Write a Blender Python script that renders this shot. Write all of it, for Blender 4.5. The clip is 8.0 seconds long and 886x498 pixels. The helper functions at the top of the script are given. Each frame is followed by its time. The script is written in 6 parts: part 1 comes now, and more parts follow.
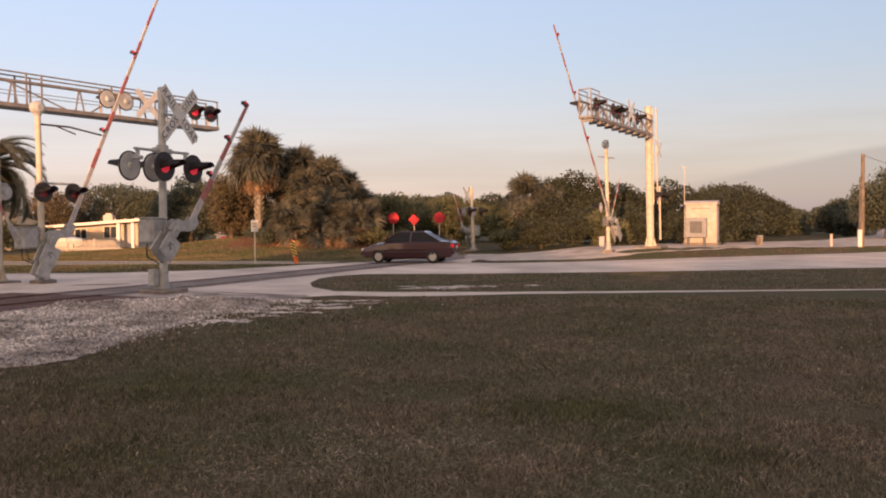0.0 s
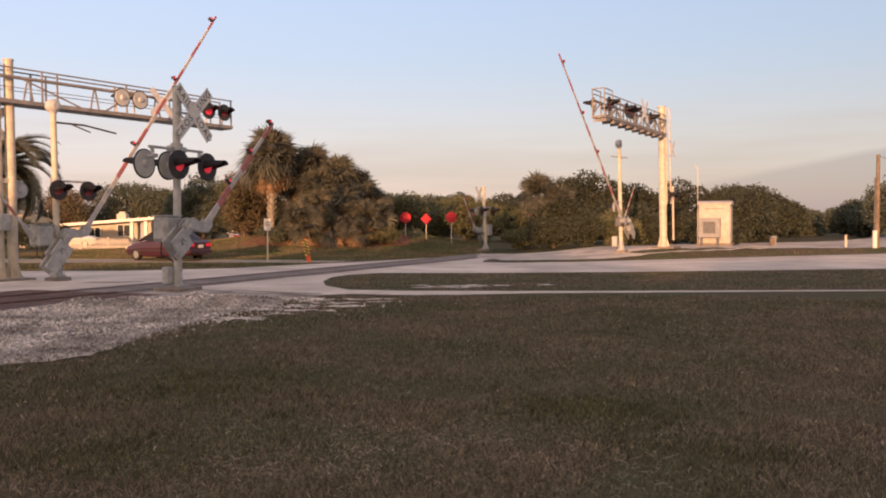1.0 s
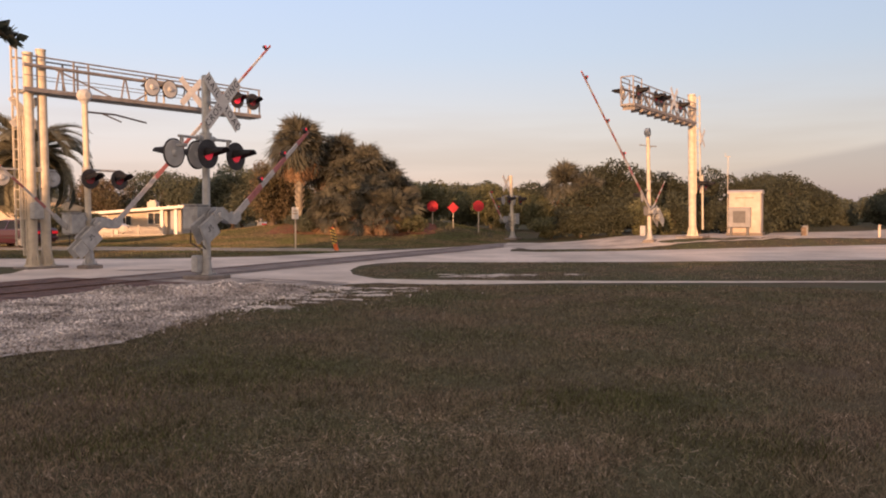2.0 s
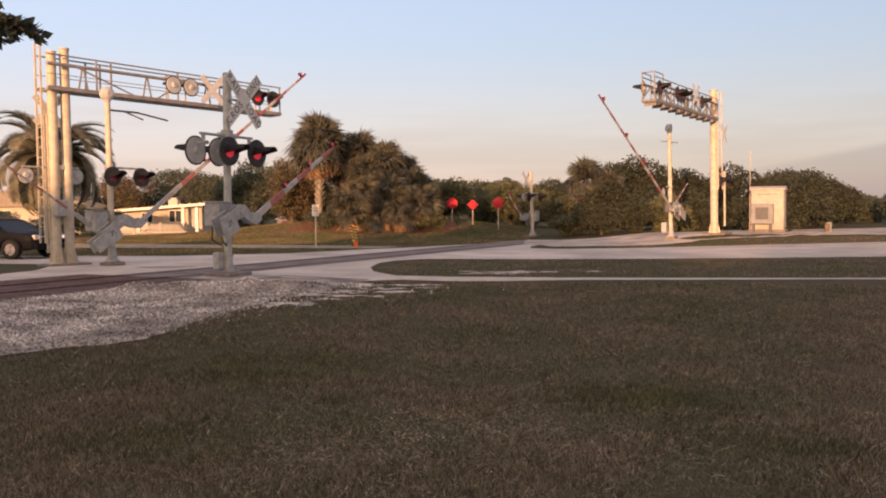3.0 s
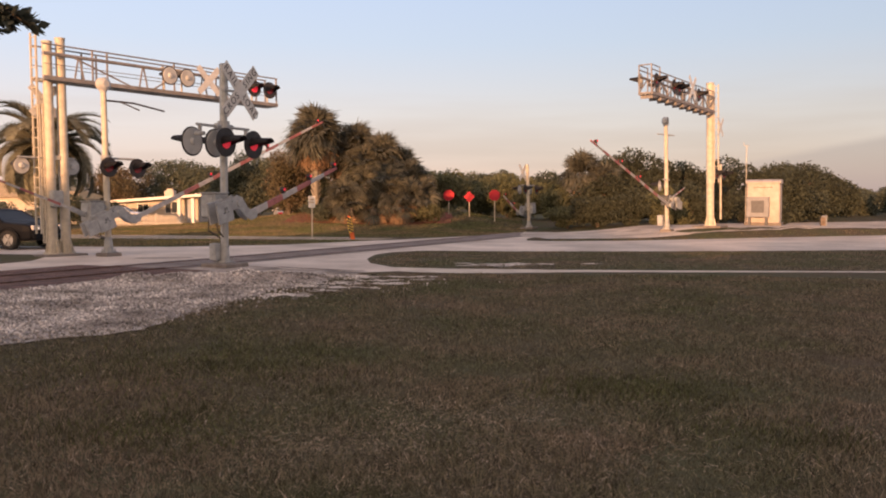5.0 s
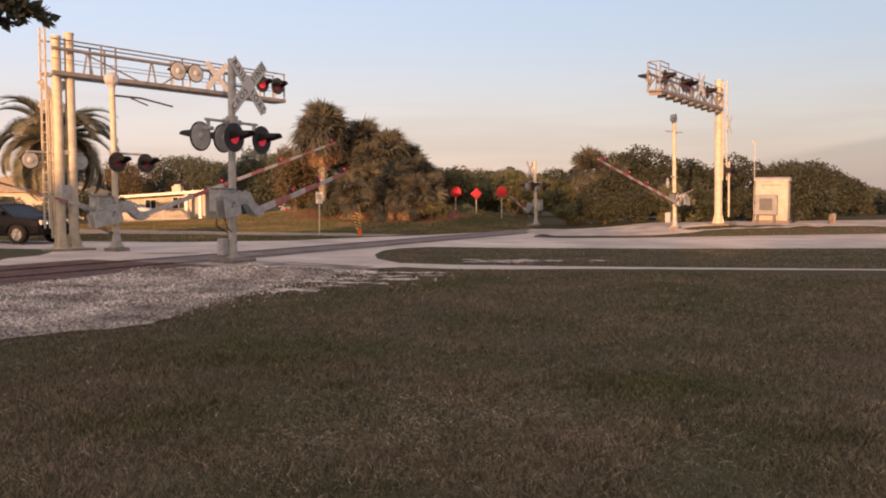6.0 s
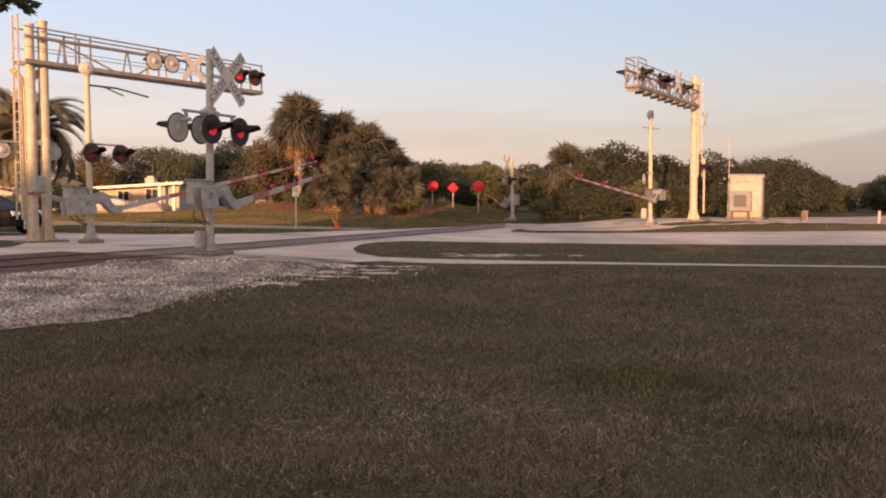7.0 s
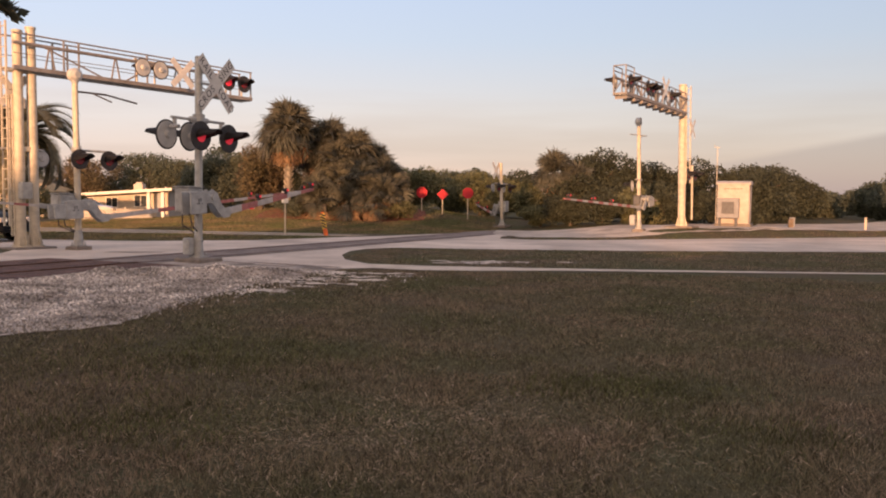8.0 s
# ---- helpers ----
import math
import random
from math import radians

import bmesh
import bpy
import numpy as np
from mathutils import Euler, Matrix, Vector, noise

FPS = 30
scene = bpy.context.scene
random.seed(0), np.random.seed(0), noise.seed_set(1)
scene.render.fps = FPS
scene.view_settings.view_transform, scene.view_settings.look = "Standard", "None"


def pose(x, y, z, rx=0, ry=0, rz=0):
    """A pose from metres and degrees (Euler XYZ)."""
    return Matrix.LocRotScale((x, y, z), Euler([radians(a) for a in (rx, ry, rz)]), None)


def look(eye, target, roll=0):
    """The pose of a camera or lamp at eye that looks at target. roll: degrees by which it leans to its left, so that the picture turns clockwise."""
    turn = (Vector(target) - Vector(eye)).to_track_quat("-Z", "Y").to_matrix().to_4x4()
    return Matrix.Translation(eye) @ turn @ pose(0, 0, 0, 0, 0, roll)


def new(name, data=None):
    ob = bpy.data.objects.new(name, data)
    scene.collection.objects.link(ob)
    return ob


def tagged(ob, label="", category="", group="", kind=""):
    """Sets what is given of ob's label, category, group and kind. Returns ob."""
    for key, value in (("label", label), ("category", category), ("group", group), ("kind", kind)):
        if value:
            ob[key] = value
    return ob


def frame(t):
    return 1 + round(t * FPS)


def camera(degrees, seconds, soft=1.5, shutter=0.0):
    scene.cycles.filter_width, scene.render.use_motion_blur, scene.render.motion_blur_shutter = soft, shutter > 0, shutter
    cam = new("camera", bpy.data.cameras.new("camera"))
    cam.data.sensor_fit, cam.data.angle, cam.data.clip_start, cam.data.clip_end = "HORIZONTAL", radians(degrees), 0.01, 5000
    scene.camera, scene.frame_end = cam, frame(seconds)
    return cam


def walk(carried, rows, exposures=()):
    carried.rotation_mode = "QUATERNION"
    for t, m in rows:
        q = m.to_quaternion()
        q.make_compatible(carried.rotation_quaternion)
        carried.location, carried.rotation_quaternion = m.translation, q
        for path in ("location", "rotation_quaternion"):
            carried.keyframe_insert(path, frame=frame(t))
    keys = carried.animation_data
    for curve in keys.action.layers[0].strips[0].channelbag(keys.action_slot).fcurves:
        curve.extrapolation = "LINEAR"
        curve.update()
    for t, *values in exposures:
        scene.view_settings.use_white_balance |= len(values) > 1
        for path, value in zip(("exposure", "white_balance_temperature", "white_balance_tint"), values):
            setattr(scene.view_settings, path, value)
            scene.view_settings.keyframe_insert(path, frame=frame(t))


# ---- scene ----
cam = camera(54.46, 8.0, soft=2.0)
# seconds, yaw, pitch, roll, sway of the hand in x, y, z: a phone held at one spot and panned a little
PATH = [(0, 0.128, -1.560, 0.441, 0.079, -0.041, 0.030),
        (0.5, 0.313, -1.434, 0.376, 0.036, -0.019, 0.010),
        (1, 0.886, -1.563, 0.240, 0.034, -0.031, 0.005),
        (1.5, 1.699, -2.048, 0.120, 0.052, -0.043, 0.029),
        (3, 3.954, -2.499, 0.231, -0.003, 0.017, 0.011),
        (3.5, 3.900, -2.700, 0.160, 0.0, 0.0, 0.0),
        (4, 3.801, -2.892, 0.100, 0.001, -0.024, 0.001),
        (4.5, 3.606, -2.995, 0.047, 0.003, -0.024, 0.018),
        (6, 4.134, -3.230, -0.200, -0.049, 0.011, -0.016),
        (6.5, 4.016, -3.742, -0.468, -0.090, 0.0, 0.013),
        (7, 2.455, -3.615, -0.673, -0.177, 0.040, -0.015),
        (7.5, 1.215, -3.267, -0.840, -0.194, 0.059, -0.013),
        (8, 1.778, -3.181, -0.717, -0.149, -0.002, -0.002)]
walk(cam, [(t, pose(sx, sy, 1.6 + sz, 90 + p, r, y)) for t, y, p, r, sx, sy, sz in PATH], exposures=[(0.0, 0.08, 7000, 14), (8.0, 0.08, 7200, 15)])

# ---- world and sun ----
SUN_DIR = Vector((-0.26, -0.965, 0.09)).normalized()   # towards the low sun, behind the camera
world = bpy.data.worlds.new("sky")
scene.world = world
world.use_nodes = True
wn, wl = world.node_tree.nodes, world.node_tree.links
wn.clear()
w_out = wn.new("ShaderNodeOutputWorld")
w_sky = wn.new("ShaderNodeTexSky")
w_sky.sky_type, w_sky.sun_disc = "NISHITA", False
w_sky.sun_elevation = math.asin(SUN_DIR.z)
w_sky.sun_rotation = math.atan2(SUN_DIR.x, SUN_DIR.y)
w_sky.air_density, w_sky.dust_density, w_sky.ozone_density = 1.0, 1.0, 1.5
w_bg = wn.new("ShaderNodeBackground")
w_bg.inputs[1].default_value = 0.05
wl.new(w_sky.outputs[0], w_bg.inputs[0])
# the evening haze: a gradient from peach at the horizon to pale blue overhead, with thin cloud
w_co = wn.new("ShaderNodeTexCoord")
w_se = wn.new("ShaderNodeSeparateXYZ")
wl.new(w_co.outputs["Generated"], w_se.inputs[0])
w_ra = wn.new("ShaderNodeValToRGB")
cr = w_ra.color_ramp
cr.elements[0].position, cr.elements[0].color = 0.0, (0.62, 0.50, 0.50, 1)
cr.elements[1].position, cr.elements[1].color = 1.0, (0.34, 0.37, 0.48, 1)
for p_, c_ in ((0.03, (0.66, 0.53, 0.53)), (0.10, (0.63, 0.61, 0.68)), (0.18, (0.51, 0.612, 0.81)), (0.26, (0.47, 0.604, 0.875)), (0.5, (0.42, 0.47, 0.66))):
    el = cr.elements.new(p_)
    el.color = (*c_, 1)
wl.new(w_se.outputs[2], w_ra.inputs[0])
w_mp = wn.new("ShaderNodeMapping")
w_mp.inputs["Scale"].default_value = (1.3, 1.3, 14)
wl.new(w_co.outputs["Generated"], w_mp.inputs[0])
w_no = wn.new("ShaderNodeTexNoise")
w_no.inputs["Scale"].default_value, w_no.inputs["Detail"].default_value = 1.7, 4
wl.new(w_mp.outputs[0], w_no.inputs["Vector"])
w_cl = wn.new("ShaderNodeValToRGB")
w_cl.color_ramp.elements[0].position, w_cl.color_ramp.elements[1].position = 0.46, 0.62
w_cl.color_ramp.elements[1].color = (0.75, 0.75, 0.75, 1)
wl.new(w_no.outputs[0], w_cl.inputs[0])
w_hz = wn.new("ShaderNodeMapRange")
w_hz.inputs[1].default_value, w_hz.inputs[2].default_value, w_hz.inputs[3].default_value, w_hz.inputs[4].default_value = 0.02, 0.16, 1.0, 0.0
wl.new(w_se.outputs[2], w_hz.inputs[0])
w_mu = wn.new("ShaderNodeMath")
w_mu.operation = "MULTIPLY"
wl.new(w_cl.outputs[0], w_mu.inputs[0])
wl.new(w_hz.outputs[0], w_mu.inputs[1])
w_mx = wn.new("ShaderNodeMix")
w_mx.data_type = "RGBA"
w_mx.inputs["B"].default_value = (0.50, 0.42, 0.45, 1)
wl.new(w_mu.outputs[0], w_mx.inputs["Factor"])
wl.new(w_ra.outputs[0], w_mx.inputs["A"])
w_b2 = wn.new("ShaderNodeBackground")
w_b2.inputs[1].default_value = 0.86
# the glow of the low sun spreads over its half of the sky
w_gl = wn.new("ShaderNodeMapRange")
w_gl.interpolation_type = "SMOOTHSTEP"
w_gl.inputs[1].default_value, w_gl.inputs[2].default_value, w_gl.inputs[3].default_value, w_gl.inputs[4].default_value = 0.15, -0.95, 0.0, 0.80
wl.new(w_se.outputs[1], w_gl.inputs[0])
w_m2 = wn.new("ShaderNodeMix")
w_m2.data_type = "RGBA"
w_m2.inputs["B"].default_value = (1.60, 1.10, 0.78, 1)
wl.new(w_gl.outputs[0], w_m2.inputs["Factor"])
# a long mauve cloud bank low over the far end of the track
w_bx = wn.new("ShaderNodeMapRange")
w_bx.interpolation_type = "SMOOTHSTEP"
w_bx.inputs[1].default_value, w_bx.inputs[2].default_value = 0.16, 0.34
wl.new(w_se.outputs[0], w_bx.inputs[0])
w_sn = wn.new("ShaderNodeMath")
w_sn.operation, w_sn.inputs[1].default_value, w_sn.inputs[2].default_value = "MULTIPLY_ADD", 0.03, -0.015
wl.new(w_no.outputs[0], w_sn.inputs[0])
w_sx = wn.new("ShaderNodeMath")
w_sx.operation, w_sx.inputs[1].default_value = "MULTIPLY_ADD", -0.17
wl.new(w_se.outputs[0], w_sx.inputs[0])
wl.new(w_se.outputs[2], w_sx.inputs[2])
w_sz = wn.new("ShaderNodeMath")
w_sz.operation = "ADD"
wl.new(w_sx.outputs[0], w_sz.inputs[0])
wl.new(w_sn.outputs[0], w_sz.inputs[1])
w_bz = wn.new("ShaderNodeMapRange")
w_bz.interpolation_type = "SMOOTHSTEP"
w_bz.inputs[1].default_value, w_bz.inputs[2].default_value, w_bz.inputs[3].default_value, w_bz.inputs[4].default_value = 0.007, -0.005, 0.0, 0.85
wl.new(w_sz.outputs[0], w_bz.inputs[0])
w_bm = wn.new("ShaderNodeMath")
w_bm.operation = "MULTIPLY"
wl.new(w_bx.outputs[0], w_bm.inputs[0])
wl.new(w_bz.outputs[0], w_bm.inputs[1])
w_m3 = wn.new("ShaderNodeMix")
w_m3.data_type = "RGBA"
w_m3.inputs["B"].default_value = (0.43, 0.37, 0.44, 1)
wl.new(w_bm.outputs[0], w_m3.inputs["Factor"])
wl.new(w_mx.outputs["Result"], w_m3.inputs["A"])
wl.new(w_m3.outputs["Result"], w_m2.inputs["A"])
wl.new(w_m2.outputs["Result"], w_b2.inputs[0])
# the sky pales towards the west side
w_az = wn.new("ShaderNodeMapRange")
w_az.inputs[1].default_value, w_az.inputs[2].default_value, w_az.inputs[3].default_value, w_az.inputs[4].default_value = -0.6, 0.6, 1.05, 0.70
wl.new(w_se.outputs[0], w_az.inputs[0])
wl.new(w_az.outputs[0], w_b2.inputs[1])
w_ad = wn.new("ShaderNodeAddShader")
wl.new(w_bg.outputs[0], w_ad.inputs[0])
wl.new(w_b2.outputs[0], w_ad.inputs[1])
wl.new(w_ad.outputs[0], w_out.inputs[0])

sun_data = bpy.data.lights.new("sun", "SUN")
sun_data.energy, sun_data.angle, sun_data.color = 6.6, radians(0.8), (1.0, 0.53, 0.27)
sun_ob = new("sun", sun_data)
sun_ob.matrix_basis = look(SUN_DIR * 200, (0, 0, 0))


# ---- materials ----
def mat(name, col, rough=0.6, metal=0.0, var=0.15, scale=4.0, bump=0.0, bscale=30.0, col2=None, island=0.0, rand=0.0, emit=0.0, trans=0.0, coat=0.0, stain=0.0, spec=0.5):
    """A surface: base colour with variation at two scales, bump, and a random tone for each piece."""
    m = bpy.data.materials.new(name)
    m.use_nodes = True
    n, l = m.node_tree.nodes, m.node_tree.links
    b = n["Principled BSDF"]
    b.inputs["Roughness"].default_value, b.inputs["Metallic"].default_value = rough, metal
    b.inputs["Coat Weight"].default_value = coat
    b.inputs["Specular IOR Level"].default_value = spec
    co = n.new("ShaderNodeTexCoord")
    big = n.new("ShaderNodeTexNoise")
    big.inputs["Scale"].default_value, big.inputs["Detail"].default_value = scale, 5
    fine = n.new("ShaderNodeTexNoise")
    fine.inputs["Scale"].default_value, fine.inputs["Detail"].default_value = scale * 9, 4
    for t_ in (big, fine):
        l.new(co.outputs["Object"], t_.inputs["Vector"])
    c2 = col2 or tuple(max(0, c * (1 - 2.2 * var)) for c in col)
    ramp = n.new("ShaderNodeValToRGB")
    ramp.color_ramp.elements[0].position, ramp.color_ramp.elements[1].position = 0.36, 0.64
    ramp.color_ramp.elements[0].color, ramp.color_ramp.elements[1].color = (*c2, 1), (*col, 1)
    l.new(big.outputs[0], ramp.inputs[0])
    val = n.new("ShaderNodeMapRange")
    val.inputs[3].default_value, val.inputs[4].default_value = 1 - 1.6 * var, 1 + 1.6 * var
    l.new(fine.outputs[0], val.inputs[0])
    hsv = n.new("ShaderNodeHueSaturation")
    l.new(ramp.outputs[0], hsv.inputs["Color"])
    last = val.outputs[0]
    src = None
    if island:
        src, amp = n.new("ShaderNodeNewGeometry").outputs["Random Per Island"], island
    elif rand:
        src, amp = n.new("ShaderNodeObjectInfo").outputs["Random"], rand
    if src is not None:
        mr = n.new("ShaderNodeMapRange")
        mr.inputs[3].default_value, mr.inputs[4].default_value = 1 - amp, 1 + amp
        l.new(src, mr.inputs[0])
        mm = n.new("ShaderNodeMath")
        mm.operation = "MULTIPLY"
        l.new(last, mm.inputs[0])
        l.new(mr.outputs[0], mm.inputs[1])
        last = mm.outputs[0]
    l.new(last, hsv.inputs["Value"])
    out = hsv.outputs[0]
    if stain:
        sn = n.new("ShaderNodeTexNoise")
        sn.inputs["Scale"].default_value, sn.inputs["Detail"].default_value = scale * 0.35, 6
        l.new(co.outputs["Object"], sn.inputs["Vector"])
        sr = n.new("ShaderNodeValToRGB")
        sr.color_ramp.elements[0].position, sr.color_ramp.elements[1].position = 0.45, 0.7
        sr.color_ramp.elements[0].color, sr.color_ramp.elements[1].color = (1, 1, 1, 1), (1 - stain, 1 - stain, 1 - stain, 1)
        l.new(sn.outputs[0], sr.inputs[0])
        sm = n.new("ShaderNodeMix")
        sm.data_type, sm.blend_type = "RGBA", "MULTIPLY"
        sm.inputs["Factor"].default_value = 1
        l.new(out, sm.inputs["A"])
        l.new(sr.outputs[0], sm.inputs["B"])
        out = sm.outputs["Result"]
    l.new(out, b.inputs["Base Color"])
    if bump:
        bn = n.new("ShaderNodeTexNoise")
        bn.inputs["Scale"].default_value, bn.inputs["Detail"].default_value = bscale, 5
        l.new(co.outputs["Object"], bn.inputs["Vector"])
        bp = n.new("ShaderNodeBump")
        bp.inputs["Strength"].default_value, bp.inputs["Distance"].default_value = bump, 0.03
        l.new(bn.outputs[0], bp.inputs["Height"])
        l.new(bp.outputs[0], b.inputs["Normal"])
    if emit:
        l.new(out, b.inputs["Emission Color"])
        b.inputs["Emission Strength"].default_value = emit
    if trans:
        tr = n.new("ShaderNodeBsdfTranslucent")
        l.new(out, tr.inputs[0])
        mix = n.new("ShaderNodeMixShader")
        mix.inputs[0].default_value = trans
        l.new(b.outputs[0], mix.inputs[1])
        l.new(tr.outputs[0], mix.inputs[2])
        l.new(mix.outputs[0], n["Material Output"].inputs[0])
    return m


M_GRASS = mat("dry_grass_ground", (0.110, 0.088, 0.063), 0.95, spec=0.05, var=0.22, scale=0.35, bump=0.9, bscale=40, col2=(0.086, 0.090, 0.050))
M_BLADE = mat("grass_blades", (0.212, 0.167, 0.123), 0.9, spec=0.08, var=0.22, scale=0.5, island=0.75, col2=(0.122, 0.124, 0.070), trans=0.25)
M_GREEN = mat("green_grass_tuft", (0.135, 0.142, 0.066), 0.9, spec=0.08, var=0.2, scale=2, island=0.6, trans=0.25)
M_TAN = mat("tan_verge_grass", (0.235, 0.185, 0.115), 0.9, spec=0.08, var=0.24, scale=0.35, island=0.6, col2=(0.13, 0.14, 0.065), trans=0.25)
M_STRAW = mat("dry_straw", (0.50, 0.40, 0.30), 0.85, spec=0.1, var=0.2, scale=2, island=0.5, trans=0.2)
M_PAVE = mat("worn_concrete_paving", (0.70, 0.605, 0.53), 0.9, spec=0.15, var=0.12, scale=0.5, bump=0.25, bscale=60, stain=0.25)
# asphalt with the warm low sun mixed into its colour
M_LANE = mat("asphalt_lane_sunlit_tan", (0.40, 0.33, 0.25), 0.9, spec=0.15, var=0.12, scale=0.8, bump=0.3, bscale=80, stain=0.2)
M_PANEL = mat("dark_crossing_panel", (0.27, 0.225, 0.205), 0.9, spec=0.15, var=0.16, scale=1.2, bump=0.3, bscale=50)
M_KERB = mat("pale_kerb_concrete", (0.62, 0.54, 0.46), 0.9, spec=0.15, var=0.1, scale=2, bump=0.2)
M_GRAVELBED = mat("crushed_limestone_bed", (0.56, 0.49, 0.44), 0.95, spec=0.1, var=0.25, scale=1.4, bump=1.0, bscale=22, stain=0.55)
M_STONE = mat("crushed_limestone", (0.67, 0.615, 0.575), 0.9, spec=0.1, var=0.2, scale=0.9, island=0.55, col2=(0.25, 0.225, 0.205))
M_SAND = mat("pale_limestone_sand", (0.74, 0.65, 0.57), 0.95, spec=0.1, var=0.16, scale=2.5, bump=0.6, bscale=40)
M_DARKGRAVEL = mat("dark_gravel", (0.25, 0.21, 0.18), 0.95, spec=0.1, var=0.25, scale=3, bump=1.0, bscale=30)
M_PAD = mat("pale_gravel_pad", (0.60, 0.52, 0.45), 0.95, var=0.16, scale=0.9, bump=0.8, bscale=25, stain=0.3)
M_RUSTBED = mat("rusty_ballast", (0.155, 0.082, 0.066), 0.95, var=0.25, scale=2.5, bump=1.0, bscale=30)
M_RAIL = mat("rusted_rail_steel", (0.16, 0.085, 0.06), 0.6, 0.6, var=0.2, scale=6, bump=0.2)
M_TIE = mat("weathered_tie_wood", (0.14, 0.10, 0.08), 0.9, var=0.25, scale=5, bump=0.5, rand=0.3)
M_MULCH = mat("red_mulch", (0.27, 0.085, 0.055), 0.95, var=0.25, scale=2, bump=1.0, bscale=30)
M_GALV = mat("galvanised_steel", (0.60, 0.54, 0.44), 0.6, 0.05, var=0.10, scale=5, bump=0.06, stain=0.12)
# truss steel in a darker tone than the posts
M_TRUSS = mat("darker_galvanised_truss", (0.31, 0.29, 0.285), 0.65, 0.1, var=0.12, scale=5, bump=0.06, stain=0.2)
M_GREY = mat("weathered_grey_paint", (0.43, 0.44, 0.44), 0.6, 0.1, var=0.12, scale=6, bump=0.08, stain=0.2)
M_ALU = mat("dull_aluminium_mast", (0.50, 0.51, 0.50), 0.5, 0.4, var=0.12, scale=5, bump=0.08, stain=0.15)
M_BLACK = mat("matt_black_paint", (0.042, 0.038, 0.040), 0.6, var=0.2, scale=8)
M_BACK = mat("faded_grey_disc", (0.52, 0.52, 0.51), 0.6, 0.1, var=0.08, scale=4, stain=0.12)
M_WHITE = mat("white_reflective_sheeting", (0.70, 0.68, 0.65), 0.45, var=0.06, scale=5, stain=0.08)
# white sheeting with the arms' lack of sun put into its colour
M_ARM = mat("shaded_white_arm_sheeting", (0.52, 0.49, 0.47), 0.6, var=0.10, scale=5, stain=0.15)
# haze over the arms is put into this washed-out red
M_RED = mat("hazed_red_reflective_sheeting", (0.42, 0.15, 0.14), 0.6, var=0.12, scale=5)
M_SIGNRED = mat("red_reflector_panel", (0.46, 0.028, 0.045), 0.7, spec=0.3, var=0.05, scale=5)
M_ORANGE = mat("orange_plastic", (0.85, 0.16, 0.03), 0.5, var=0.1, scale=5)
M_YELLOW = mat("yellow_reflective_sheeting", (0.85, 0.60, 0.10), 0.45, var=0.06, scale=5)
M_LENS_ON = mat("lit_red_lens", (0.80, 0.03, 0.06), 0.3, var=0.02, emit=0.40)
M_LENS_DIM = mat("dim_red_lens", (0.16, 0.015, 0.02), 0.25, var=0.05, emit=0.06)
M_LETTER = mat("black_sign_lettering", (0.05, 0.05, 0.055), 0.6, var=0.05)
M_CONC = mat("cast_concrete_foundation", (0.24, 0.21, 0.19), 0.9, var=0.12, scale=4, bump=0.3, stain=0.2)
M_CASE = mat("cream_painted_case", (0.52, 0.46, 0.41), 0.6, 0.0, var=0.10, scale=3, bump=0.05, stain=0.15)
M_CASEGREY = mat("grey_meter_cabinet", (0.24, 0.25, 0.27), 0.6, 0.1, var=0.08, scale=4, stain=0.1)
M_DARKGREY = mat("dark_grey_panel", (0.10, 0.105, 0.115), 0.6, 0.1, var=0.1, scale=5)
M_BARK = mat("bark", (0.16, 0.12, 0.09), 0.95, var=0.25, scale=5, bump=0.8, bscale=14)
M_BOOT = mat("palm_boot_bark", (0.34, 0.30, 0.25), 0.95, var=0.25, scale=5, bump=0.8, bscale=10, rand=0.1)
# left trees' haze is put into M_LEAF's lighter tone; M_LEAF4 stays darker
M_LEAF = mat("haze_lightened_leaf", (0.146, 0.160, 0.116), 0.7, spec=0.15, var=0.2, scale=0.5, island=0.32, col2=(0.120, 0.134, 0.098), trans=0.5)
M_LEAF4 = mat("deep_green_leaf", (0.070, 0.080, 0.058), 0.7, spec=0.15, var=0.2, scale=0.5, island=0.45, col2=(0.054, 0.060, 0.042), trans=0.3)
M_LEAF2 = mat("olive_shrub_leaf", (0.165, 0.165, 0.098), 0.7, spec=0.15, var=0.2, scale=0.5, island=0.32, col2=(0.125, 0.130, 0.070), trans=0.3)
M_LEAF3 = mat("russet_leaf", (0.20, 0.155, 0.105), 0.8, spec=0.1, var=0.2, scale=0.5, island=0.5, col2=(0.15, 0.13, 0.08), trans=0.45)
M_NEAR = mat("near_leaf", (0.080, 0.092, 0.072), 0.6, var=0.15, scale=2, island=0.35, trans=0.25)
M_FAN = mat("palm_fan_leaf", (0.172, 0.172, 0.138), 0.7, spec=0.15, var=0.2, scale=0.8, island=0.4, trans=0.35)
M_FROND = mat("date_palm_frond", (0.250, 0.240, 0.175), 0.7, spec=0.15, var=0.2, scale=0.8, island=0.35, trans=0.4)
M_DEAD = mat("dead_palm_frond", (0.40, 0.26, 0.165), 0.85, spec=0.1, var=0.2, scale=1.5, island=0.4, trans=0.15)
M_STUCCO = mat("warm_white_stucco", (0.56, 0.49, 0.41), 0.85, var=0.05, scale=3, bump=0.2, stain=0.1)
M_GREYWALL = mat("blue_grey_siding", (0.40, 0.42, 0.45), 0.8, var=0.06, scale=3, bump=0.1)
M_ROOF = mat("pale_flat_roof", (0.55, 0.50, 0.46), 0.85, var=0.1, scale=2, bump=0.2)
M_ROOFY = mat("tan_shingle_roof", (0.52, 0.38, 0.22), 0.9, var=0.12, scale=3, bump=0.4)
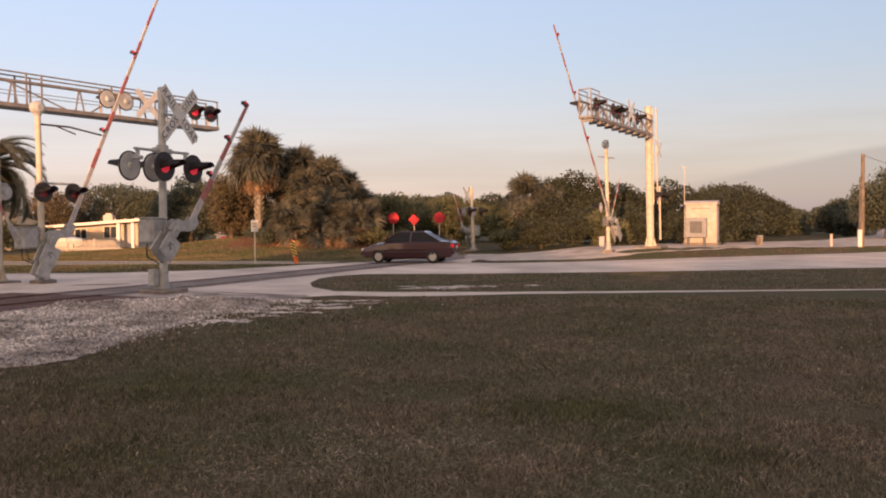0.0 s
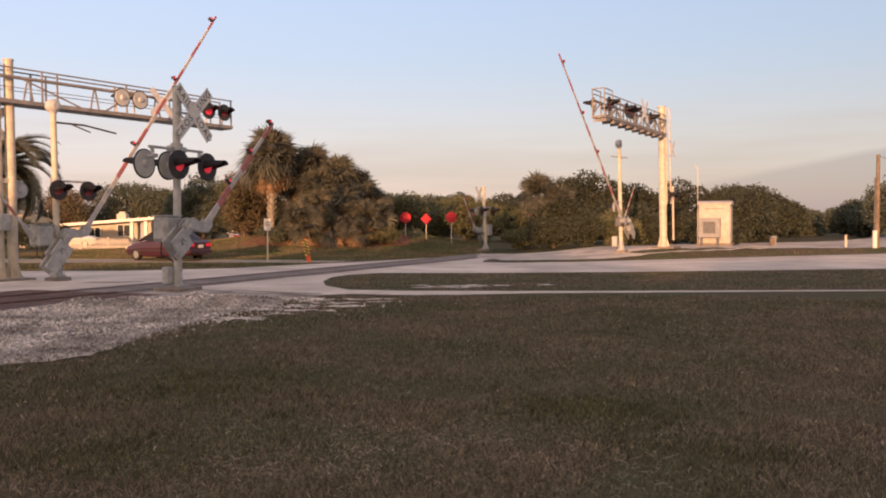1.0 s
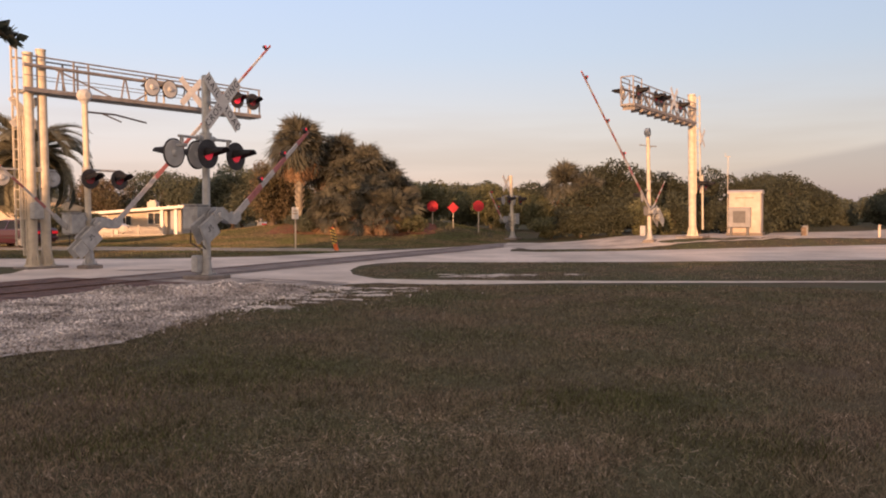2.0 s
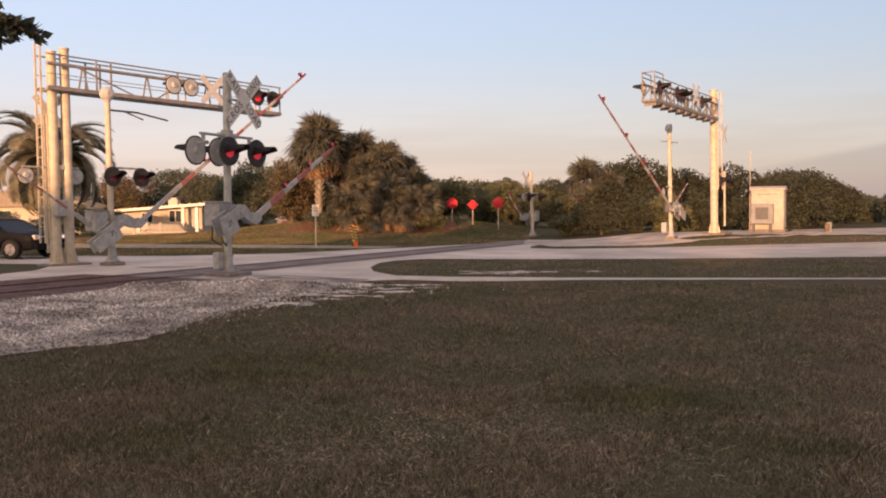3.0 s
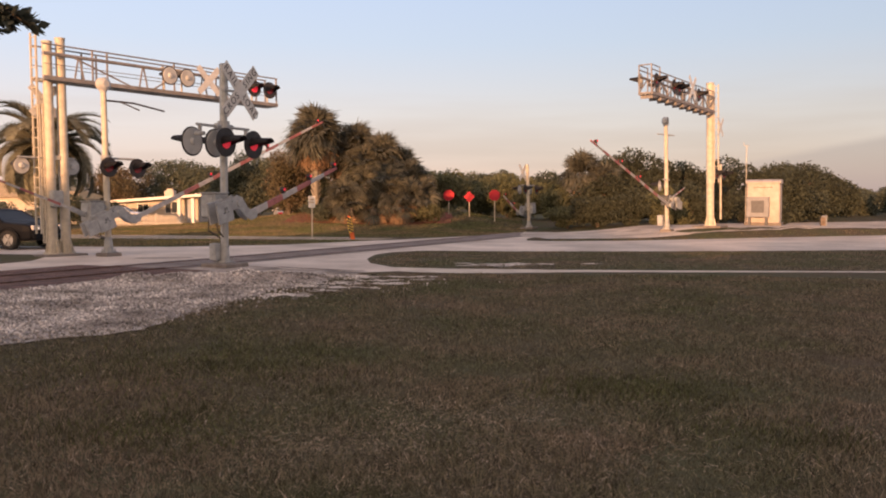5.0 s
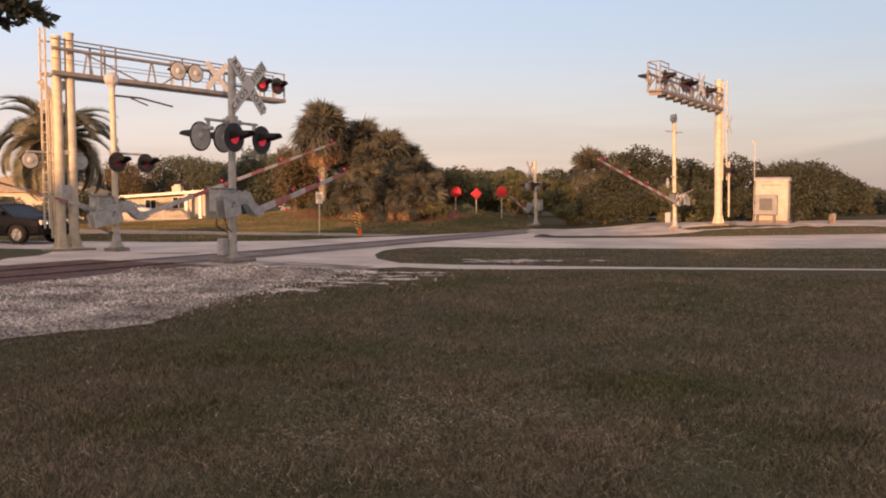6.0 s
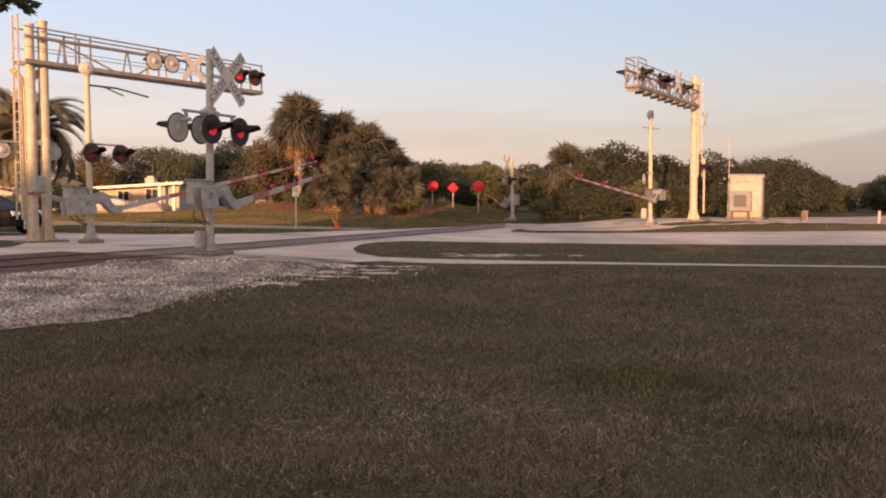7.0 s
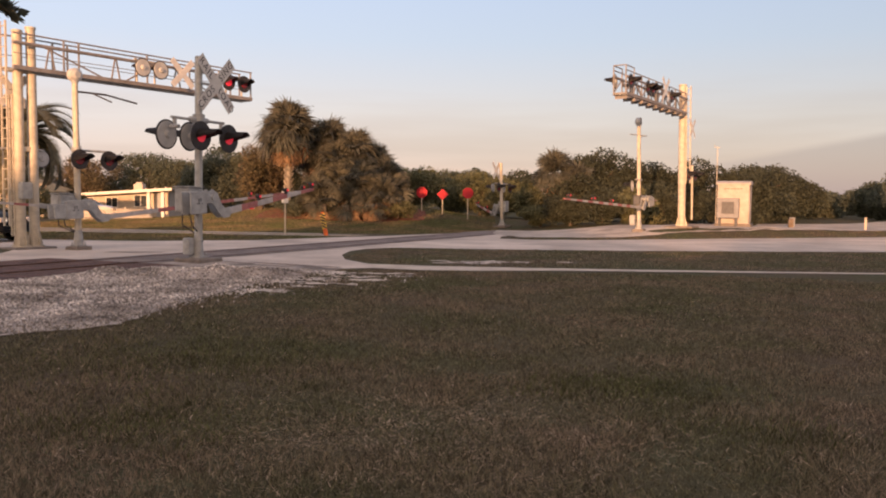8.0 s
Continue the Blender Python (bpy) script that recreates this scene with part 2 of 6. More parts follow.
M_TRIM = mat("white_trim", (0.78, 0.75, 0.70), 0.6, var=0.05, scale=4)
M_PANE = mat("dark_window_glass", (0.04, 0.05, 0.06), 0.08, var=0.1, scale=2)
M_FENCE = mat("white_picket_paint", (0.55, 0.50, 0.44), 0.7, var=0.08, scale=4, rand=0.08)
M_POLE = mat("weathered_pole_wood", (0.22, 0.17, 0.13), 0.95, var=0.2, scale=5, bump=0.5, bscale=20)
# shade over the moving car is put into this darkened maroon
M_CARRED = mat("shade_darkened_maroon_paint", (0.040, 0.006, 0.013), 0.38, 0.0, var=0.05, scale=3, coat=0.7)
M_CARBLACK = mat("black_car_paint", (0.010, 0.011, 0.014), 0.45, 0.0, spec=0.08, var=0.05, scale=3, coat=0.0)
M_CARWHITE = mat("white_car_paint", (0.66, 0.64, 0.62), 0.35, 0.0, var=0.05, scale=3, coat=0.5)
M_GLASS = mat("tinted_car_glass", (0.020, 0.022, 0.026), 0.32, var=0.05, scale=2, spec=0.12)
M_TYRE = mat("tyre_rubber", (0.025, 0.025, 0.025), 0.9, var=0.15, scale=6)
M_RIM = mat("alloy_wheel", (0.55, 0.54, 0.53), 0.35, 0.7, var=0.08, scale=6)
M_CHROME = mat("chrome_trim", (0.6, 0.6, 0.6), 0.2, 0.9, var=0.04)
M_HEAD = mat("headlight_lens", (0.70, 0.62, 0.56), 0.2, var=0.04)
M_HEADON = mat("lit_headlight", (1.0, 0.85, 0.72), 0.2, var=0.02, emit=1.0)
M_TAIL = mat("tail_light_lens", (0.55, 0.015, 0.03), 0.2, var=0.05, emit=0.5)
M_PLATE = mat("number_plate", (0.70, 0.68, 0.66), 0.5, var=0.05)


# ---- helpers for shapes ----
def mesh_of(name, bm, material, smooth=False):
    me = bpy.data.meshes.new(name)
    bm.normal_update()
    bm.to_mesh(me)
    bm.free()
    me.materials.append(material)
    if smooth:
        me.shade_smooth()
    return me


def part(name, bm, material, parent=None, label="", m=None, smooth=False):
    ob = new(name, mesh_of(name, bm, material, smooth))
    ob.parent = parent
    if m is not None:
        ob.matrix_basis = m
    return tagged(ob, label)


def thing(name, m, label, category, group="", kind=""):
    ob = new(name)
    ob.empty_display_size = 0.3
    ob.matrix_basis = m
    return tagged(ob, label, category, group, kind)


def box(bm, c, s, m=None, bevel=0.0, taper=1.0):
    """A box of size s about c; its top is scaled by taper."""
    r = bmesh.ops.create_cube(bm, size=1)
    vs = r["verts"]
    for v in vs:
        k = taper if v.co.z > 0 else 1
        v.co = Vector((v.co.x * s[0] * k, v.co.y * s[1] * k, v.co.z * s[2])) + Vector(c)
    if bevel:
        es = list({e for v in vs for e in v.link_edges})
        rr = bmesh.ops.bevel(bm, geom=es, offset=bevel, segments=1, affect="EDGES")
        vs = [v for v in rr["verts"]] if m is not None else vs
        if m is not None:
            vs = list({v for f in rr["faces"] for v in f.verts} | set(vs))
    if m is not None:
        bmesh.ops.transform(bm, matrix=m, verts=[v for v in vs if v.is_valid])
    return bm


def rod(bm, p, q, r, r2=None, seg=8, cap=True):
    """A round bar from p to q."""
    p, q = Vector(p), Vector(q)
    d = q - p
    m = Matrix.Translation((p + q) / 2) @ d.to_track_quat("Z", "Y").to_matrix().to_4x4()
    bmesh.ops.create_cone(bm, cap_ends=cap, segments=seg, radius1=r, radius2=r if r2 is None else r2, depth=d.length, matrix=m)
    return bm


def beam(bm, p, q, w, h):
    """A square bar from p to q."""
    p, q = Vector(p), Vector(q)
    d = q - p
    m = Matrix.Translation((p + q) / 2) @ d.to_track_quat("Y", "Z").to_matrix().to_4x4()
    r = bmesh.ops.create_cube(bm, size=1)
    for v in r["verts"]:
        v.co = m @ Vector((v.co.x * w, v.co.y * d.length, v.co.z * h))
    return bm


def B():
    return bmesh.new()


def loft(bm, rings, cap=True):
    """Skin through rings of equally many points."""
    rows_ = [[bm.verts.new(p) for p in ring] for ring in rings]
    n = len(rows_[0])
    for a, b in zip(rows_, rows_[1:]):
        for i in range(n):
            bm.faces.new((a[i], a[(i + 1) % n], b[(i + 1) % n], b[i]))
    if cap:
        bm.faces.new(rows_[0][::-1])
        bm.faces.new(rows_[-1])
    return bm


def raw(name, verts, faces, material, parent=None, label="", smooth=False):
    me = bpy.data.meshes.new(name)
    verts = np.asarray(verts, dtype=np.float32)
    faces = np.asarray(faces, dtype=np.int32)
    n, k = faces.shape
    me.vertices.add(len(verts))
    me.vertices.foreach_set("co", verts.ravel())
    me.loops.add(n * k)
    me.loops.foreach_set("vertex_index", faces.ravel())
    me.polygons.add(n)
    me.polygons.foreach_set("loop_start", np.arange(n, dtype=np.int32) * k)
    me.update(calc_edges=True)
    me.materials.append(material)
    if smooth:
        me.shade_smooth()
    ob = new(name, me)
    ob.parent = parent
    return tagged(ob, label)


def sstep(v):
    v = min(1.0, max(0.0, v))
    return v * v * (3 - 2 * v)


def gz(x, y):
    """Height of the ground: flat paving, a low railway bank, a grass mound under the palms."""
    ax, ay = x - 1.6, y - 36.4
    s, a = -0.409 * ax + 0.912 * ay, 0.912 * ax + 0.409 * ay
    z = (0.42 - 0.2 * sstep((a - 16) / 8)) * sstep((s - 0.3) / 2.0) * sstep((a - 5.2) / 5.4)
    z += 0.55 * math.exp(-(((x + 3.2) / 3.4) ** 2 + ((y - 56.5) / 5.0) ** 2))
    z += 1.15 * math.exp(-(((x + 10) / 8.5) ** 2 + ((y - 57) / 7.5) ** 2))
    return z


# ---- ground ----
def ground():
    xs = np.concatenate([[-1500, -700, -350, -200, -120, -90], np.arange(-70, 70.1, 1.0), [90, 120, 200, 350, 700, 1500]])
    ys = np.concatenate([[-900, -300, -150, -90, -60], np.arange(-40, 100.1, 1.0), [115, 140, 180, 250, 400, 800, 1600, 2600]])
    gx, gy = np.meshgrid(xs, ys)
    zz = np.array([[gz(a, b) for a in xs] for b in ys])
    v = np.stack([gx, gy, zz], -1).reshape(-1, 3)
    w = len(xs)
    i = (np.arange(len(ys) - 1)[:, None] * w + np.arange(w - 1)).ravel()
    ob = raw("ground", v, np.stack([i, i + 1, i + w + 1, i + w], 1), M_GRASS, None, "dry brown-green mown grass ground", True)
    tagged(ob, "", "ground", "", "structure")


def wander(poly, step=0.5, amp=0.08, closed=True):
    """A finer outline through the given corners, with a worn, uneven edge."""
    out = []
    n = len(poly)
    for k in range(n):
        a, b = Vector(poly[k]), Vector(poly[(k + 1) % n])
        m_ = max(1, int(min((b - a).length, 30) / step))
        d = (b - a).normalized()
        for j in range(m_):
            p = a.lerp(b, j / m_)
            o = noise.noise((p.x * 1.1, p.y * 1.1, 7)) * amp + noise.noise((p.x * 4, p.y * 4, 9)) * amp * 0.5
            out.append((p.x - d.y * o, p.y + d.x * o))
    return out


def sheet(name, poly, material, dz, label, category, amp=0.08, step=0.5, drape=False):
    bm = B()
    vs = [bm.verts.new((x, y, 0)) for x, y in wander(poly, step, amp)]
    es = [bm.edges.new((vs[i], vs[(i + 1) % len(vs)])) for i in range(len(vs))]
    bmesh.ops.triangle_fill(bm, edges=es, use_beauty=True)
    if drape:
        for _ in range(3):
            long = [e for e in bm.edges if e.calc_length() > 1.6]
            if long:
                bmesh.ops.subdivide_edges(bm, edges=long, cuts=1)
                bmesh.ops.triangulate(bm, faces=bm.faces[:])
    for v in bm.verts:
        v.co.z = gz(v.co.x, v.co.y) + dz
    for f in bm.faces:
        f.normal_update()
        if f.normal.z < 0:
            f.normal_flip()
    return tagged(part(name, bm, material, None, label), "", category, "", "structure")


ground()
sheet("road_crossing", [(-48, 41), (-17.6, 31.0), (-12.1, 31.0), (-8.4, 32.8), (-5.9, 36.2), (-3.6, 38.9), (-1.6, 41.6), (0.2, 44.2), (1.6, 46.6), (3.4, 46.8), (2.6, 43), (1.3, 39.4), (1.2, 37.3),
      (2.2, 36.6), (5.1, 37.1), (10.6, 40), (19, 44.2), (60, 64), (60, 40), (30, 33), (13.1, 30.3), (5.9, 29.1), (0.23, 28.7), (-2.6, 29), (-3.5, 28),
      (-3.85, 26.7), (-3.8, 24.5), (-3.45, 22.9), (-2.7, 21.5), (-2.2, 20.2), (-3.0, 19.8), (-5.4, 20.8), (-6.9, 22.0), (-8.3, 20.6), (-12.3, 19.4), (-13.2, 21.9),
      (-13.0, 23.1), (-13.85, 25.9), (-15.65, 26.2), (-48, 34)], M_PAVE, 0.012, "pale worn concrete paving of the level crossing", "road", 0.06)
sheet("sidewalk", [(-2.7, 21.4), (-1.2, 21), (1.5, 20.75), (9, 20.75), (34, 21.6), (34, 21.35), (9, 20.4), (1.46, 20.03), (0.15, 19.66), (-1.13, 19.62), (-2.3, 20.0)],
      M_KERB, 0.016, "narrow pale concrete path half overgrown by grass", "path", 0.07, 0.3)
# the lane's sunlit tan is painted, not cast
sheet("far_lane", [(-60, 51), (-21, 42.0), (-12.8, 40.2), (-4.6, 39.3), (-5.4, 37.3), (-12.6, 38.4), (-20, 38.6), (-60, 46)], M_LANE, 0.014,
      "asphalt lane tinted sunlit tan beyond a grass verge", "road", 0.04)
sheet("kerb", [(-60, 51.5), (-21, 42.5), (-12.8, 40.7), (-7, 39.9), (-7, 39.5), (-12.8, 40.2), (-21, 42.0), (-60, 51)], M_KERB, 0.02, "pale concrete kerb strip", "kerb", 0.02)
sheet("kerb", [(-60, 46), (-20, 38.7), (-12.6, 38.4), (-6.4, 37.6), (-6.4, 37.2), (-12.6, 38.0), (-20, 38.2), (-60, 45.5)], M_KERB, 0.02, "pale concrete kerb strip", "kerb", 0.02)
sheet("gravel_bed", [(-5.6, 9.2), (-5.2, 9.7), (-4.5, 10.5), (-4.5, 11.4), (-4.4, 13.4), (-4.1, 16), (-3.5, 18.5), (-3.0, 19.75), (-5.4, 20.9), (-6.9, 22.05), (-8.2, 20.7),
      (-9.0, 18.6), (-13, 9), (-16, 2), (-9, 2)], M_GRAVELBED, 0.018, "pale crushed limestone beside the railway track", "gravel", 0.22, 0.25)
sheet("gravel_pad", [(1.2, 47), (1.0, 42), (2.2, 38.6), (6, 39.4), (11, 42.2), (19, 46.2), (24, 49.5), (40, 60), (46, 75), (20, 62), (14, 53), (10.5, 47.5), (6, 46.2)], M_PAD, 0.03,
      "pale gravel railway bank in evening sun", "gravel", 0.25, 0.6, True)
sheet("dirt_road", [(19, 58), (24, 56), (34, 61), (60, 90), (130, 240), (122, 240), (46, 92), (30, 68)], M_PAD, 0.05, "pale dirt track leading into the distance", "road", 0.2, 1.0, True)
sheet("mulch_bed", [(-13.0, 50.6), (-9, 49.3), (-5, 49.4), (-2.8, 51), (-3, 54), (-8, 58), (-13, 57)], M_MULCH, 0.03, "red mulch bed under the palms", "mulch", 0.4, 0.5, True)
sheet("mulch_bed", [(-20, 60), (-17, 58.4), (-14.5, 59), (-15, 62), (-19, 63)], M_MULCH, 0.03, "red mulch bed on the lawn", "mulch", 0.3, 0.5, True)
sheet("pavement_joint", [(-5.6, 21.15), (-4.4, 20.55), (-3.2, 20.0), (-3.1, 20.12), (-4.35, 20.72), (-5.5, 21.32)], M_PANEL, 0.022, "dark open joint at the paving's edge", "joint", 0.05, 0.15)
sheet("pavement_patch", [(-10.6, 24.3), (-9.0, 24.5), (-9.0, 24.75), (-10.5, 24.6)], M_PANEL, 0.02, "dark patched slot in the paving", "patch", 0.08, 0.15)
# two flat, darker sheets laid over the gravel bed
sheet("gravel_patch", [(-7.6, 14.4), (-6.6, 14.9), (-5.7, 14.6), (-5.9, 14.2), (-6.9, 14.0)], M_DARKGRAVEL, 0.024, "flat dark patch in the gravel", "gravel", 0.3, 0.12)
sheet("gravel_patch", [(-8.6, 12.0), (-7.4, 12.2), (-6.6, 11.8), (-7.6, 11.5)], M_DARKGRAVEL, 0.024, "flat dark patch in the gravel", "gravel", 0.3, 0.12)


def bank(x, y):
    """Height of the low worn banks of spilled stone in the gravel."""
    z = 0.15 * math.exp(-((y - 16.7 - 0.27 * (x + 8)) / 0.55) ** 2) * sstep((x + 8.4) / 1.2) * sstep((-3.3 - x) / 1.2)
    z += 0.07 * math.exp(-((y - 12.7 - 0.3 * (x + 8)) / 0.4) ** 2) * sstep((x + 8.8) / 1.2) * sstep((-4.7 - x) / 1.2)
    return z * (1 + 0.7 * noise.noise((x * 2.2, y * 2.2, 3)))


def gravel_bank():
    bm = B()
    grid = {}
    for a in range(60):
        for b in range(70):
            x, y = -9 + 0.1 * a, 11.6 + 0.1 * b
            if bank(x, y) > 0.004:
                grid[a, b] = bm.verts.new((x, y, 0.014 + bank(x, y) + 0.008 * noise.noise((x * 7, y * 7, 1))))
    for a, b in list(grid):
        q = [grid[c] for c in ((a, b), (a + 1, b), (a + 1, b + 1), (a, b + 1)) if c in grid]
        if len(q) == 4:
            bm.faces.new(q)
    tagged(part("gravel_bank", bm, M_GRAVELBED, None, "low pale banks of spilled limestone by the mast", smooth=True), "", "gravel", "", "structure")


gravel_bank()
# bare sandy patches worn into the turf
PATCHES = ((-0.5, 22.2, 0.7, 0.4), (0.5, 22.5, 0.6, 0.35), (1.3, 22.8, 0.3, 0.2), (-3.3, 17.0, 0.7, 0.5), (-2.5, 17.8, 0.5, 0.4), (-3.0, 18.6, 0.5, 0.4), (-3.7, 14.8, 0.5, 0.4), (-3.2, 15.6, 0.35, 0.3), (2.4, 23.0, 0.3, 0.15), (-0.1, 22.9, 1.1, 0.25), (-2.9, 16.2, 0.6, 0.18), (-2.2, 17.0, 0.5, 0.16), (-3.6, 16.4, 0.5, 0.3), (-2.0, 18.6, 0.6, 0.2), (-1.5, 18.0, 0.35, 0.12))
for px_, py_, rx_, ry_ in PATCHES:
    rp = random.Random(int(px_ * 10 + py_ * 100))
    rr_ = [rp.uniform(0.25, 1.3) for _ in range(18)]
    sheet("bare_patch", [(px_ + rx_ * q * math.cos(a), py_ + ry_ * q * math.sin(a)) for a, q in zip(np.linspace(0, 6.28, 19)[:-1], rr_)], M_SAND, 0.012, "bare sandy patch worn into the turf", "sand", 0.45, 0.08)


# ---- railway track ----
TRACK = radians(22.8)
TV = Vector((math.sin(TRACK), math.cos(TRACK), 0))
TU = Vector((math.cos(TRACK), -math.sin(TRACK), 0))
T0 = Vector((-10.0, 18.0, 0))


def strip(name, s0, s1, u0, u1, material, dz, label, category):
    c = [T0 + TV * s + TU * u for s, u in ((s0, u0), (s1, u0), (s1, u1), (s0, u1))]
    return sheet(name, [(p.x, p.y) for p in c], material, dz, label, category, 0.04, 0.6)


strip("crossing_panel", 3.0, 31, -1.15, 1.15, M_PANEL, 0.024, "dark rubber and asphalt crossing panels between the rails", "road")
strip("track_bed", -18, 3.0, -2.2, 2.2, M_RUSTBED, 0.024, "rust-brown ballast of the railway track", "ballast")


def rail_track():
    m = Matrix.Translation(T0) @ pose(0, 0, -0.175, 0, 0, -22.8)
    th = thing("railway_track", m, "rusty steel rails on weathered wooden ties", "railway track")
    tie = B()
    box(tie, (0, 0, 0.09), (2.5, 0.23, 0.10), bevel=0.012)
    tie_me = mesh_of("tie", tie, M_TIE)
    for i in range(34):
        o = new("tie", tie_me)
        o.parent = th
        o.matrix_basis = pose(0.02 * math.sin(i * 3.1), -17.5 + i * 0.6, 0, 0, 0, 0.6 * math.sin(i * 5.3))
    for u in (-0.75, 0.75):
        bm = B()
        box(bm, (u, -7.5, 0.10), (0.14, 21, 0.02))
        box(bm, (u, -7.5, 0.15), (0.025, 21, 0.10))
        box(bm, (u, -7.5, 0.21), (0.07, 21, 0.04), bevel=0.008)
        part("rail", bm, M_RAIL, th)
        bm = B()
        box(bm, (u, 17, 0.201), (0.07, 28, 0.02))
        box(bm, (u + (0.09 if u < 0 else -0.09), 17, 0.197), (0.08, 28, 0.012))
        part("rail", bm, M_RAIL, th, "rail set flush in the crossing")


rail_track()


# ---- crossing signals ----
def signal_light(th, at_, face, lens, r=0.27, hood=0.36):
    """One round flasher at at_, facing +x (face=1) or -x (face=-1): dark disc, lens, long hood, lamp housing."""
    x, y, z = at_
    bm = B()
    rod(bm, (x - 0.012 * face, y, z), (x + 0.012 * face, y, z), r, seg=28)
    disc = part("background_disc", bm, M_BLACK, th, "round black background disc")
    bm = B()
    rod(bm, (x - 0.016 * face, y, z), (x - 0.03 * face, y, z), r * 0.90, r * 0.86, seg=28)
    part("disc_back", bm, M_BACK, disc, "faded grey back of the disc")
    bm = B()
    rod(bm, (x - 0.03 * face, y, z), (x - 0.08 * face, y, z), 0.10, 0.06, seg=16)
    part("lamp_housing", bm, M_BACK, disc)
    bm = B()
    rod(bm, (x + 0.012 * face, y, z), (x + 0.04 * face, y, z), 0.155, 0.13, seg=20)
    part("lens", bm, lens, disc, "red signal lens")
    bm = B()
    n = 13
    ring0 = [(x + 0.012 * face, y + 0.18 * math.cos(a), z + 0.18 * math.sin(a)) for a in np.linspace(-0.35, math.pi + 0.35, n)]
    ring1 = [(x + hood * face, y + 0.15 * math.cos(a), z + 0.02 + 0.14 * math.sin(a)) for a in np.linspace(0.25, math.pi - 0.25, n)]
    va, vb = [bm.verts.new(p) for p in ring0], [bm.verts.new(p) for p in ring1]
    for i in range(n - 1):
        bm.faces.new((va[i], va[i + 1], vb[i + 1], vb[i]))
    bmesh.ops.solidify(bm, geom=bm.faces[:], thickness=0.008)
    part("hood", bm, M_BLACK, disc, "long black visor")
    return disc


def letters(th, text, m, size):
    """Raised lettering on a sign, from the built-in font."""
    cu = bpy.data.curves.new("lettering", "FONT")
    cu.body, cu.size, cu.align_x, cu.align_y, cu.extrude, cu.space_character = text, size, "CENTER", "CENTER", 0.002, 1.25
    tmp = bpy.data.objects.new("lettering", cu)
    scene.collection.objects.link(tmp)
    dg = bpy.context.evaluated_depsgraph_get()
    me = bpy.data.meshes.new_from_object(tmp.evaluated_get(dg))
    bpy.data.objects.remove(tmp)
    bpy.data.curves.remove(cu)
    me.materials.clear()
    me.materials.append(M_LETTER)
    ob = new("lettering", me)
    ob.parent, ob.matrix_basis = th, m
    return ob


def crossbuck(th, at_, face, length=1.38, width=0.27, text=True, spread=45):
    """Two crossed white blades in the plane across x; face=1 shows the lettering towards +x."""
    x, y, z = at_
    for k, (ang_, words) in enumerate(((spread, ("RAIL", "ROAD")), (-spread, ("CROS", "SING")))):
        bm = B()
        mm = Matrix.Translation((x + 0.014 * k * face, y, z)) @ pose(0, 0, 0, ang_ * -face, 0, 0)
        box(bm, (0, 0, 0), (0.008, length, width), bevel=0.003)
        bl = part("blade", bm, M_WHITE, th, "white crossbuck blade with black letters", mm)
        if text:
            rot = Matrix(((0, 0, face, 0), (face, 0, 0, 0), (0, 1, 0, 0), (0, 0, 0, 1)))
            for w_, sgn in zip(words, (-1, 1)):
                letters(bl, w_, Matrix.Translation((0.006 * face, sgn * face * length * 0.295, 0)) @ rot, width * 0.80)


def mast_base(th, r=0.10, h=0.5, conc=0.9):
    bm = B()
    box(bm, (0, 0, 0.05), (conc, conc, 0.14), bevel=0.03)
    part("foundation", bm, M_CONC, th, "weathered concrete foundation")
    bm = B()
    box(bm, (0, 0, 0.14), (0.34, 0.34, 0.04), bevel=0.008)
    rod(bm, (0, 0, 0.16), (0, 0, h), r * 1.7, r * 1.15, seg=16)
    for sx in (-1, 1):
        for sy in (-1, 1):
            rod(bm, (sx * 0.13, sy * 0.13, 0.13), (sx * 0.13, sy * 0.13, 0.24), 0.015, seg=6)
    part("mast_base", bm, M_GREY, th, "flanged grey cast mast base")


